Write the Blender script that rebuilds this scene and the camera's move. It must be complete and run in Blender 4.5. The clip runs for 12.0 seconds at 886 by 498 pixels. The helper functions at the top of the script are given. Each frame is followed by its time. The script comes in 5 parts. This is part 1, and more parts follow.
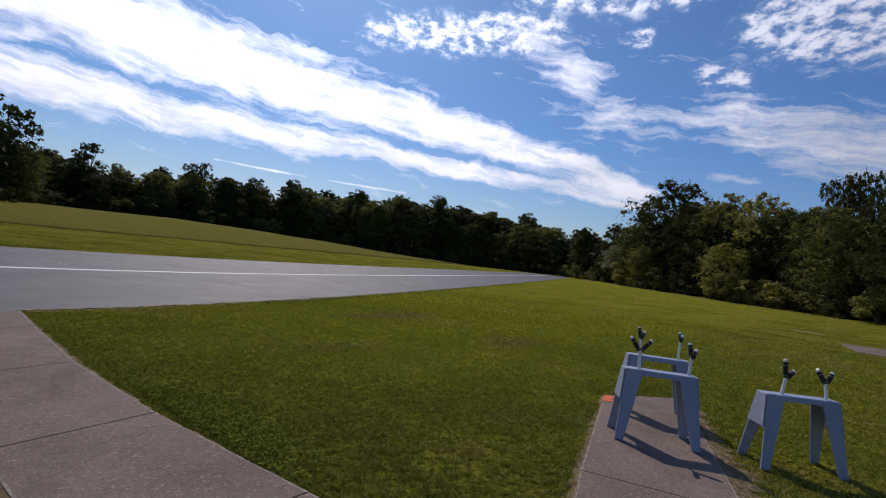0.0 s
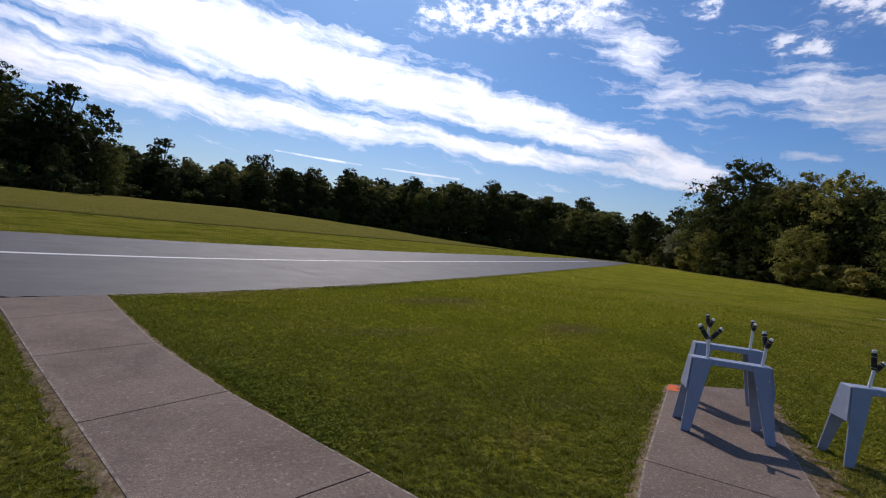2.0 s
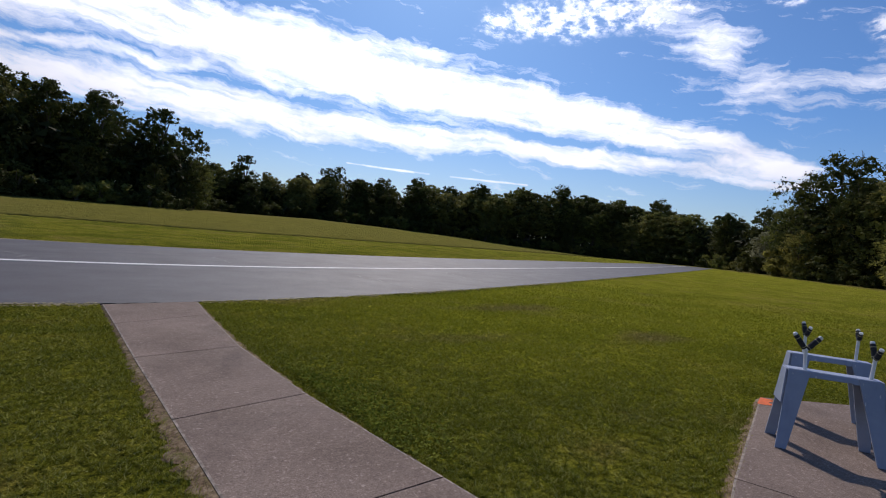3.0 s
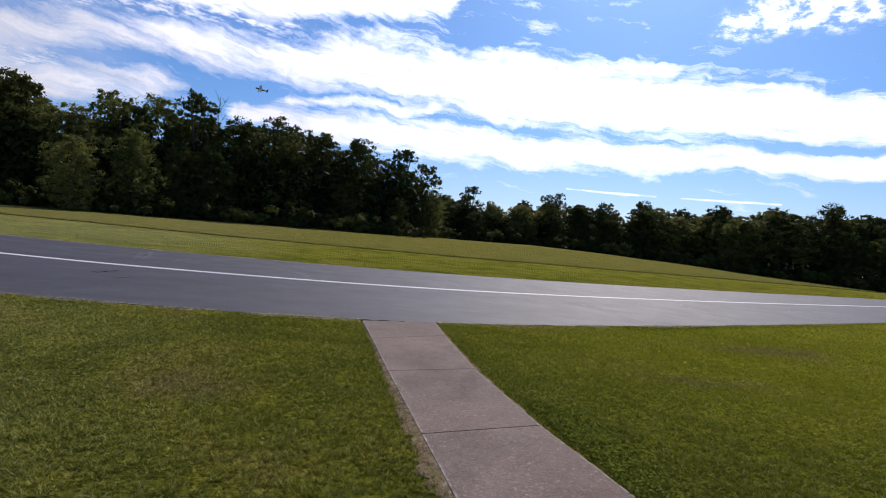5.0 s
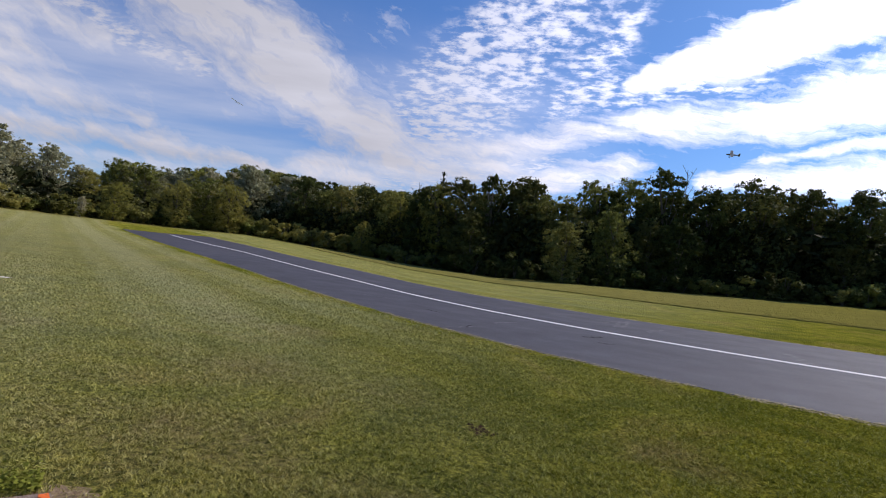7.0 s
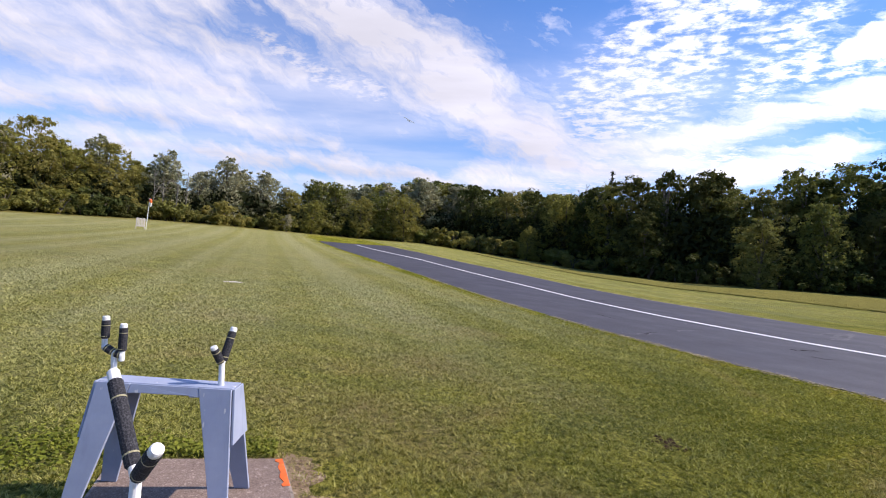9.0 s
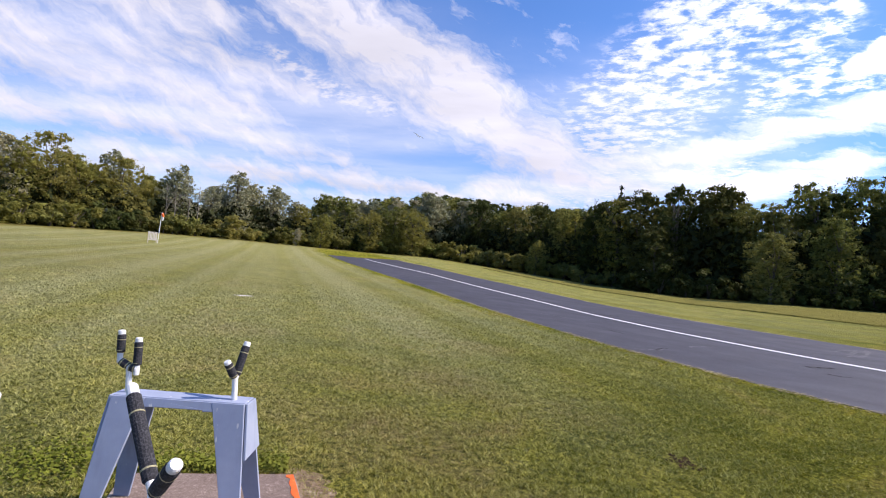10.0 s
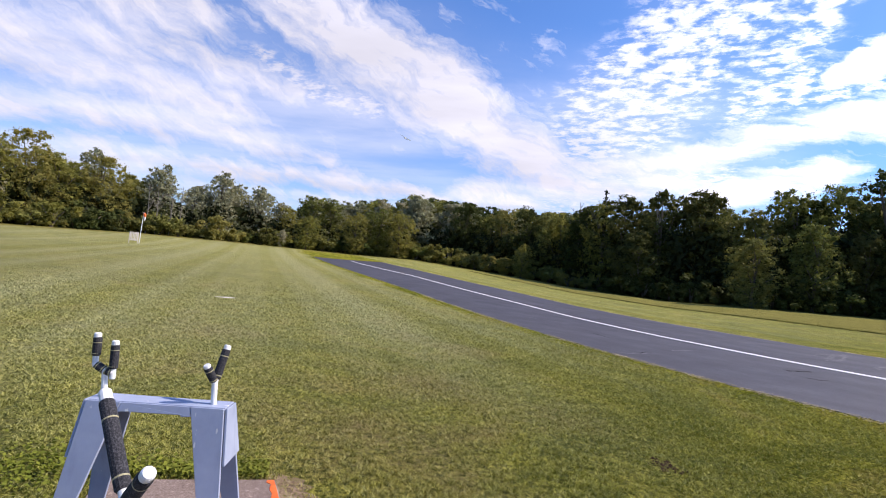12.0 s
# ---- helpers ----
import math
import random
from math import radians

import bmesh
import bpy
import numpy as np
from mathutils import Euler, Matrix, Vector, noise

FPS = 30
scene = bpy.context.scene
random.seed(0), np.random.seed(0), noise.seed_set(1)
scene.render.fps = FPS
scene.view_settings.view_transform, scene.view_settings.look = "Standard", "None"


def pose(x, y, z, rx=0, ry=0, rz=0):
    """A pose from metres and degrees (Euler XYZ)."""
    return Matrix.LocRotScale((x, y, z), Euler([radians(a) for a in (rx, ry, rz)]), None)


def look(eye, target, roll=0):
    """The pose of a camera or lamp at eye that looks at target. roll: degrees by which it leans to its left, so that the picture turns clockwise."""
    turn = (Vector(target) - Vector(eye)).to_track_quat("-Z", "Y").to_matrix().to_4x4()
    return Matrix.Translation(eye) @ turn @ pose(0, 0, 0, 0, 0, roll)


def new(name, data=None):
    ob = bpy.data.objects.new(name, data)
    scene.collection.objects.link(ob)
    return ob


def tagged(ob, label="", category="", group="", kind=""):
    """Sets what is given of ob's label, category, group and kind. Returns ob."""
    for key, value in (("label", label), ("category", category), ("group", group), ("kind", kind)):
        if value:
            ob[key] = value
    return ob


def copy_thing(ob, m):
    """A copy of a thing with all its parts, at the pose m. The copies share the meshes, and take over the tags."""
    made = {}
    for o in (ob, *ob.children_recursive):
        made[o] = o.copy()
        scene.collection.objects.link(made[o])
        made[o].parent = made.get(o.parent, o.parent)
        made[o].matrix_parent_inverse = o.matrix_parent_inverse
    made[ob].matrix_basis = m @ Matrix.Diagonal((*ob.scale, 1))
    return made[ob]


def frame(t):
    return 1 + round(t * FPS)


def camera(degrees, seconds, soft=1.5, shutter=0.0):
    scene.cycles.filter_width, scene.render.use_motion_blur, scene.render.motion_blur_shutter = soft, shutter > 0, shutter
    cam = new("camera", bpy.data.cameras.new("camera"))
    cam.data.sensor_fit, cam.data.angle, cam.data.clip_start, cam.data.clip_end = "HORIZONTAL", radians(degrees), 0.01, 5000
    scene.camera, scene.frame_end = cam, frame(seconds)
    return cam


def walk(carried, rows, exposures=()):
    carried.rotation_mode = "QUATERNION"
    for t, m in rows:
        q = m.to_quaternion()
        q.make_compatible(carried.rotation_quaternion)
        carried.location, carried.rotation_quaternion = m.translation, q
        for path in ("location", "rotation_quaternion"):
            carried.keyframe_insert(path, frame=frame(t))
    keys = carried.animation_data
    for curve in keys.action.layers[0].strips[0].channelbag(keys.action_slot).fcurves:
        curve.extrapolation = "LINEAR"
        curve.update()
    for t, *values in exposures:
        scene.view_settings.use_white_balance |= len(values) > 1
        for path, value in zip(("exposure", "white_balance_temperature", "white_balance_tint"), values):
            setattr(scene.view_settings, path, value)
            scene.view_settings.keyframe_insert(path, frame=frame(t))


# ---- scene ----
# ---- camera ----
cam = camera(82.1, 12.0, soft=1.0)
PATH = [
    (0.0, 0.187, -0.042, 1.692, 90.68, -6.86, -51.09),
    (0.5, 0.193, -0.034, 1.688, 89.84, -7.01, -50.14),
    (1.0, 0.198, -0.040, 1.684, 89.52, -5.79, -48.79),
    (1.5, 0.190, -0.029, 1.680, 88.94, -6.00, -47.39),
    (2.0, 0.183, -0.009, 1.683, 88.42, -6.37, -44.94),
    (2.5, 0.180, 0.004, 1.675, 88.14, -6.31, -41.52),
    (2.7, 0.188, -0.007, 1.665, 88.31, -5.85, -39.94),
    (4.5, 0.099, 0.122, 1.691, 88.37, -5.73, -20.09),
    (5.0, 0.062, 0.139, 1.684, 89.05, -5.53, -12.90),
    (5.5, 0.019, 0.140, 1.675, 89.56, -5.79, -2.53),
    (6.0, -0.033, 0.118, 1.676, 90.29, -6.19, 9.29),
    (6.5, -0.084, 0.066, 1.688, 91.94, -6.20, 23.43),
    (7.0, -0.111, 0.023, 1.686, 91.98, -5.62, 36.56),
    (7.5, -0.141, -0.021, 1.698, 90.47, -5.31, 44.18),
    (7.7, -0.138, -0.026, 1.674, 90.46, -4.97, 46.76),
    (9.3, -0.156, -0.084, 1.637, 91.20, -4.72, 55.67),
    (9.5, -0.159, -0.093, 1.638, 91.58, -4.62, 55.85),
    (10.0, -0.156, -0.097, 1.643, 92.41, -4.94, 56.07),
    (10.5, -0.157, -0.097, 1.640, 92.94, -4.72, 55.93),
    (11.0, -0.165, -0.100, 1.637, 92.97, -4.93, 55.64),
    (11.5, -0.170, -0.090, 1.639, 92.95, -5.08, 55.19),
    (12.0, -0.167, -0.080, 1.648, 92.85, -5.31, 54.49),
]
walk(cam, [(t, pose(x, y, z, rx, ry, rz)) for t, x, y, z, rx, ry, rz in PATH],
     exposures=[(0.0, -0.70, 6550, 17), (2.5, -0.55, 6550, 17), (4.5, -0.28, 6550, 18), (5.5, -0.16, 6550, 18), (6.5, -0.10, 6550, 18), (7.5, 0.22, 6600, 20), (9.5, 0.62, 6620, 22), (12.0, 0.63, 6620, 22)])

# ---- sky and sun ----
SUN_AZ, SUN_EL = -33.0, 45.0        # degrees, azimuth to the left of +y
world = bpy.data.worlds.new("sky")
scene.world = world
world.use_nodes = True
wt = world.node_tree
wt.nodes.clear()


def wlink(a, b):
    wt.links.new(a, b)


def wmath(op, a, b=None, c=None):
    n = wt.nodes.new("ShaderNodeMath")
    n.operation = op
    for i, v in enumerate((a, b, c)):
        if v is None:
            continue
        if isinstance(v, (int, float)):
            n.inputs[i].default_value = v
        else:
            wlink(v, n.inputs[i])
    return n.outputs[0]


def wrange(v, a, b, lo=0.0, hi=1.0, smooth=True):
    n = wt.nodes.new("ShaderNodeMapRange")
    n.interpolation_type = "SMOOTHSTEP" if smooth else "LINEAR"
    wlink(v, n.inputs[0])
    for i, x in enumerate((a, b, lo, hi)):
        n.inputs[i + 1].default_value = x
    return n.outputs[0]


def wnoise(vec, scale, detail, rough=0.55, distort=0.0):
    n = wt.nodes.new("ShaderNodeTexNoise")
    wlink(vec, n.inputs["Vector"])
    n.inputs["Scale"].default_value = scale
    n.inputs["Detail"].default_value = detail
    n.inputs["Roughness"].default_value = rough
    n.inputs["Distortion"].default_value = distort
    return n.outputs[0]


sky = wt.nodes.new("ShaderNodeTexSky")
sky.sky_type = "NISHITA"
sky.sun_disc = False
sky.sun_elevation = radians(SUN_EL)
sky.sun_rotation = radians(-SUN_AZ)
sky.air_density, sky.dust_density, sky.ozone_density = 1.0, 0.9, 2.5
coord = wt.nodes.new("ShaderNodeTexCoord")
sep = wt.nodes.new("ShaderNodeSeparateXYZ")
wlink(coord.outputs["Generated"], sep.inputs[0])
dx, dy, dz = sep.outputs
az = wmath("MULTIPLY", wmath("ARCTAN2", wmath("MULTIPLY", dx, -1.0), dy), 57.2958)
el = wmath("MULTIPLY", wmath("ARCSINE", dz), 57.2958)
ae = wt.nodes.new("ShaderNodeCombineXYZ")
wlink(az, ae.inputs[0])
wlink(el, ae.inputs[1])
# the cloud deck, seen in perspective
lift = wmath("ADD", wmath("MAXIMUM", dz, 0.0), 0.10)
deck = wt.nodes.new("ShaderNodeCombineXYZ")
wlink(wmath("DIVIDE", dx, lift), deck.inputs[0])
wlink(wmath("DIVIDE", dy, lift), deck.inputs[1])


def mapped(vec, loc, rot_z, scale):
    n = wt.nodes.new("ShaderNodeMapping")
    n.vector_type = "TEXTURE"
    wlink(vec, n.inputs[0])
    n.inputs[1].default_value = loc
    n.inputs[2].default_value = (0, 0, radians(rot_z))
    n.inputs[3].default_value = scale
    return n.outputs[0]


wobv = wt.nodes.new("ShaderNodeVectorMath")
wobv.operation = "MULTIPLY_ADD"
wobn = wt.nodes.new("ShaderNodeTexNoise")
wlink(ae.outputs[0], wobn.inputs["Vector"])
wobn.inputs["Scale"].default_value = 0.16
wobn.inputs["Detail"].default_value = 6.0
wobn.inputs["Roughness"].default_value = 0.58
wlink(wobn.outputs["Color"], wobv.inputs[0])
wobv.inputs[1].default_value = (6.5, 3.2, 0.0)
wlink(ae.outputs[0], wobv.inputs[2])
shifted = mapped(wobv.outputs[0], (3.25, 1.6, 0), 0, (1, 1, 1))


def stroke(a1, e1, a2, e2, w1, w2, amount, total=None, edge=0.25, straight=False):
    """A brush of cloud from azimuth a1, elevation e1 to a2, e2, with half-widths in degrees."""
    long, turn = math.hypot(a2 - a1, e2 - e1), math.degrees(math.atan2(e2 - e1, a2 - a1))
    s = wt.nodes.new("ShaderNodeSeparateXYZ")
    wlink(mapped(ae.outputs[0] if straight else shifted, (a1, e1, 0), turn, (1, 1, 1)), s.inputs[0])
    along = s.outputs[0]
    over = wmath("MAXIMUM", wmath("MAXIMUM", wmath("MULTIPLY", along, -1.0), wmath("SUBTRACT", along, long)), 0.0)
    away = wmath("SQRT", wmath("ADD", wmath("POWER", wmath("MULTIPLY", over, 0.6), 2.0), wmath("POWER", wmath("ABSOLUTE", s.outputs[1]), 2.0)))
    m = wmath("MULTIPLY", wrange(wmath("DIVIDE", away, wrange(along, 0.0, long, w1, w2, smooth=False)), 1.75, edge - 0.1), amount)
    return m if total is None else wmath("MAXIMUM", total, m)


# the long bright banner below the sun, and its tail towards the far end of the strip
banks = stroke(-2, 18.3, -26, 16.6, 2.7, 3.2, 1.25)
banks = stroke(-26, 16.6, -50, 14.1, 3.2, 2.0, 1.25, banks)
banks = stroke(-50, 14.1, -72, 9.2, 2.0, 1.0, 1.15, banks)
banks = stroke(18, 16.4, -2, 17.4, 1.5, 2.5, 1.1, banks)
banks = stroke(31, 13.7, 18, 16.4, 1.4, 1.5, 1.0, banks)
banks = stroke(44, 12.2, 31, 13.7, 2.0, 1.4, 0.95, banks)
banks = stroke(-12, 19.4, -34, 18.8, 1.8, 1.6, 0.8, banks)
# the lower banner
banks = stroke(10, 11.3, -12, 10.9, 0.9, 2.0, 1.2, banks)
banks = stroke(-12, 10.9, -32, 10.6, 2.0, 1.35, 1.2, banks)
banks = stroke(-32, 10.6, -60, 9.3, 1.35, 0.75, 1.15, banks)
banks = stroke(-60, 9.3, -74, 7.6, 0.75, 0.4, 0.9, banks)
banks = stroke(5, 13.2, -11, 14.4, 0.55, 0.65, 0.9, banks)
banks = stroke(-26, 6.9, -35, 6.65, 0.10, 0.14, 0.75, banks, 0.25, True)
banks = stroke(-37.5, 6.6, -46, 6.4, 0.12, 0.10, 0.7, banks, 0.25, True)
# the bright bank beside the sun
banks = stroke(17.0, 20.9, 8, 23.2, 0.9, 2.3, 1.3, banks, 0.6)
banks = stroke(8, 23.2, -9, 26.3, 2.3, 2.0, 1.3, banks, 0.6)
banks = stroke(27, 10.2, 17, 12.2, 1.9, 1.1, 1.05, banks)
banks = stroke(42, 9.8, 30, 12.2, 1.8, 1.6, 0.95, banks)
# broad slanting bank and soft cirrus over the far lawn
banks = stroke(71, 25.5, 57, 20, 4.2, 4.0, 1.3, banks)
banks = stroke(57, 20, 49, 15.5, 4.0, 3.4, 1.35, banks)
banks = stroke(49, 15.5, 43, 11.4, 3.4, 2.6, 1.3, banks)
banks = stroke(53, 9.0, 35, 11.2, 1.8, 2.0, 1.1, banks)
banks = stroke(99, 16.2, 79, 14.8, 2.6, 1.8, 0.95, banks)
banks = stroke(90, 18.8, 73, 17.8, 2.3, 1.3, 0.85, banks)
banks = stroke(104, 22.5, 84, 22.5, 3.4, 2.6, 0.95, banks)
banks = stroke(98, 10.9, 80, 12.8, 1.7, 1.6, 0.9, banks)
banks = stroke(80, 12.8, 69, 11.2, 1.6, 0.9, 0.85, banks)
banks = stroke(90, 7.9, 67, 9.4, 1.5, 1.2, 0.9, banks)
banks = stroke(72, 9.4, 56, 8.5, 1.3, 0.7, 1.0, banks)
banks = stroke(104, 7.0, 62, 6.2, 2.4, 1.6, 0.6, banks)
# thin veils over the far end of the strip
banks = stroke(-60, 23, -68, 16.5, 2.6, 2.2, 0.62, banks, 0.0)
banks = stroke(-67, 15.5, -76, 16.6, 1.6, 1.2, 0.62, banks, 0.0)
banks = stroke(-80, 16.2, -93, 12.2, 2.4, 2.6, 0.85, banks)
banks = stroke(-93, 14, -106, 13, 2.8, 2.8, 0.8, banks)
banks = stroke(-78, 10.6, -82, 10.2, 0.5, 0.5, 0.6, banks)
# fields of small puffs
fields = stroke(39, 16.0, 30, 25.5, 5.2, 6.0, 1.0, None, 0.3)
fields = stroke(24, 19.5, 20, 25, 2.6, 3.0, 0.75, fields)
fields = stroke(20, 19.8, 7, 22.0, 1.8, 2.6, 0.85, fields)
fields = stroke(42, 9.8, 28, 12.0, 2.6, 2.2, 0.8, fields)
fields = stroke(-42, 23, -58, 24.5, 1.7, 2.4, 0.92, fields)
fields = stroke(-83, 24.4, -99, 23, 2.8, 3.6, 1.0, fields)
fields = stroke(-77, 20.5, -79, 20.3, 1.0, 1.0, 0.9, fields)
fields = stroke(-68.5, 24, -70, 24, 0.9, 0.9, 0.85, fields)
fields = stroke(-73, 28, -60, 28, 1.8, 1.8, 0.8, fields)
fields = stroke(76, 20, 64, 17.2, 1.3, 1.2, 0.8, fields)
# fibres lie along the banners on one side and slant steeply on the other
fib_a = mapped(shifted, (0, 0, 0), 7.0, (8.0, 1.05, 1))
fib_b = mapped(shifted, (0, 0, 0), 24.0, (6.0, 1.5, 1))
fan = wt.nodes.new("ShaderNodeMix")
fan.data_type = "FLOAT"
wlink(wrange(az, 22.0, 48.0), fan.inputs[0])
wlink(wnoise(fib_a, 1.0, 9.0, 0.64, 0.12), fan.inputs[2])
wlink(wnoise(fib_b, 1.0, 9.0, 0.64, 0.20), fan.inputs[3])
streak = wmath("ADD", wmath("MULTIPLY", fan.outputs[0], 0.66), wmath("MULTIPLY", wnoise(shifted, 0.26, 10.0, 0.66, 0.2), 0.34))
puff = wnoise(mapped(deck.outputs[0], (0, 0, 0), 30.0, (0.076, 0.060, 1)), 1.0, 5.0, 0.62, 0.1)
soft = wnoise(mapped(deck.outputs[0], (3, 1, 0), 55.0, (1.5, 0.7, 1)), 1.0, 6.0, 0.55, 0.15)
cirrus = wrange(wmath("ADD", wmath("MULTIPLY", banks, 1.05), wmath("MULTIPLY", wmath("SUBTRACT", streak, 0.5), 3.9)), 0.22, 1.30, smooth=False)
mack = wmath("MULTIPLY", wrange(fields, 0.1, 0.75), wrange(wmath("ADD", puff, wmath("MULTIPLY", wmath("SUBTRACT", fields, 0.7), 0.14)), 0.405, 0.64, 0.03, 0.82))
# thin high haze, wider over the far lawn
haze = stroke(106, 15, 66, 15, 11, 10, 0.46, None, 0.1)
haze = stroke(66, 15, 34, 14, 10, 7, 0.34, haze, 0.1)
haze = wmath("MULTIPLY", haze, wrange(soft, 0.32, 0.68, 0.45, 1.25))
clear = wmath("MULTIPLY", wmath("SUBTRACT", 1.0, wmath("MAXIMUM", cirrus, mack)), wmath("SUBTRACT", 1.0, haze))
cloud = wmath("SUBTRACT", 1.0, clear)
cover = wmath("MULTIPLY", cloud, wrange(el, 0.0, 3.0))
# cloud brightness grows towards the sun
sdir = Vector((-math.sin(radians(SUN_AZ)) * math.cos(radians(SUN_EL)), math.cos(radians(SUN_AZ)) * math.cos(radians(SUN_EL)), math.sin(radians(SUN_EL))))
dot = wt.nodes.new("ShaderNodeVectorMath")
dot.operation = "DOT_PRODUCT"
wlink(coord.outputs["Generated"], dot.inputs[0])
dot.inputs[1].default_value = sdir
near_sun = wmath("POWER", wmath("MAXIMUM", dot.outputs["Value"], 0.0), 3.2)
bright = wmath("ADD", 5.1, wmath("MULTIPLY", near_sun, 22.5))
white = wt.nodes.new("ShaderNodeVectorMath")
white.operation = "SCALE"
white.inputs[0].default_value = (0.93, 0.985, 1.10)
wlink(wmath("MULTIPLY", bright, wrange(soft, 0.30, 0.70, 0.80, 1.06)), white.inputs["Scale"])
mix = wt.nodes.new("ShaderNodeMix")
mix.data_type = "RGBA"
wlink(cover, mix.inputs["Factor"])
deep = wt.nodes.new("ShaderNodeMix")
deep.data_type, deep.blend_type = "RGBA", "MULTIPLY"
deep.inputs["Factor"].default_value = 1.0
tint = wt.nodes.new("ShaderNodeMix")
tint.data_type = "RGBA"
tint.inputs["A"].default_value = (0.68, 0.86, 1.06, 1)
tint.inputs["B"].default_value = (0.47, 0.78, 1.12, 1)
wlink(wrange(el, 2.0, 15.0), tint.inputs["Factor"])
wlink(tint.outputs["Result"], deep.inputs["B"])
wlink(sky.outputs[0], deep.inputs["A"])
wlink(deep.outputs["Result"], mix.inputs["A"])
wlink(white.outputs[0], mix.inputs["B"])
bg = wt.nodes.new("ShaderNodeBackground")
bg.inputs["Strength"].default_value = 0.12
wlink(mix.outputs["Result"], bg.inputs["Color"])
wout = wt.nodes.new("ShaderNodeOutputWorld")
wlink(bg.outputs[0], wout.inputs[0])

sun = new("sun", bpy.data.lights.new("sun", "SUN"))
sun.data.energy, sun.data.angle, sun.data.color = 4.1, radians(0.6), (1.0, 0.93, 0.81)
sun.matrix_world = look((0, 0, 30), Vector((0, 0, 30)) - sdir * 10)

# ---- materials ----


class Mat:
    """A small wrapper for building node materials."""

    def __init__(self, name, rough=0.6, metal=0.0, spec=0.5):
        self.m = bpy.data.materials.new(name)
        self.m.use_nodes = True
        self.t = self.m.node_tree
        self.b = self.t.nodes["Principled BSDF"]
        self.b.inputs["Roughness"].default_value = rough
        self.b.inputs["Metallic"].default_value = metal
        self.b.inputs["Specular IOR Level"].default_value = spec

    def node(self, kind):
        return self.t.nodes.new(kind)

    def link(self, a, b):
        self.t.links.new(a, b)

    def coord(self, kind="Object", scale=(1, 1, 1), turn=0.0):
        c, m = self.node("ShaderNodeTexCoord"), self.node("ShaderNodeMapping")
        self.link(c.outputs[kind], m.inputs[0])
        m.inputs[2].default_value = (0, 0, radians(turn))
        m.inputs[3].default_value = scale
        return m.outputs[0]

    def noise(self, vec, scale, detail=4.0, rough=0.55, distort=0.0):
        n = self.node("ShaderNodeTexNoise")
        self.link(vec, n.inputs["Vector"])
        for key, v in (("Scale", scale), ("Detail", detail), ("Roughness", rough), ("Distortion", distort)):
            n.inputs[key].default_value = v
        return n.outputs[0]

    def ramp(self, fac, *stops):
        n = self.node("ShaderNodeValToRGB")
        self.link(fac, n.inputs[0])
        e = n.color_ramp.elements
        while len(e) < len(stops):
            e.new(0.5)
        for i, (p, c) in enumerate(stops):
            e[i].position = p
            e[i].color = (*c, 1) if not isinstance(c, (int, float)) else (c, c, c, 1)
        return n.outputs[0]

    def mix(self, fac, a, b, mode="MIX"):
        n = self.node("ShaderNodeMix")
        n.data_type, n.blend_type = "RGBA", mode
        for v, key in ((fac, "Factor"), (a, "A"), (b, "B")):
            if isinstance(v, tuple):
                n.inputs[key].default_value = (*v, 1)
            elif isinstance(v, (int, float)):
                n.inputs[key].default_value = v
            else:
                self.link(v, n.inputs[key])
        return n.outputs["Result"]

    def math(self, op, a, b=0.0):
        n = self.node("ShaderNodeMath")
        n.operation = op
        for i, v in enumerate((a, b)):
            if isinstance(v, (int, float)):
                n.inputs[i].default_value = v
            else:
                self.link(v, n.inputs[i])
        return n.outputs[0]

    def color(self, c):
        if isinstance(c, tuple):
            self.b.inputs["Base Color"].default_value = (*c, 1)
        else:
            self.link(c, self.b.inputs["Base Color"])
        return self

    def rough(self, r):
        self.link(r, self.b.inputs["Roughness"])
        return self

    def bump(self, h, strength=0.3, dist=0.01):
        n = self.node("ShaderNodeBump")
        n.inputs["Strength"].default_value = strength
        n.inputs["Distance"].default_value = dist
        self.link(h, n.inputs["Height"])
        self.link(n.outputs[0], self.b.inputs["Normal"])
        return self


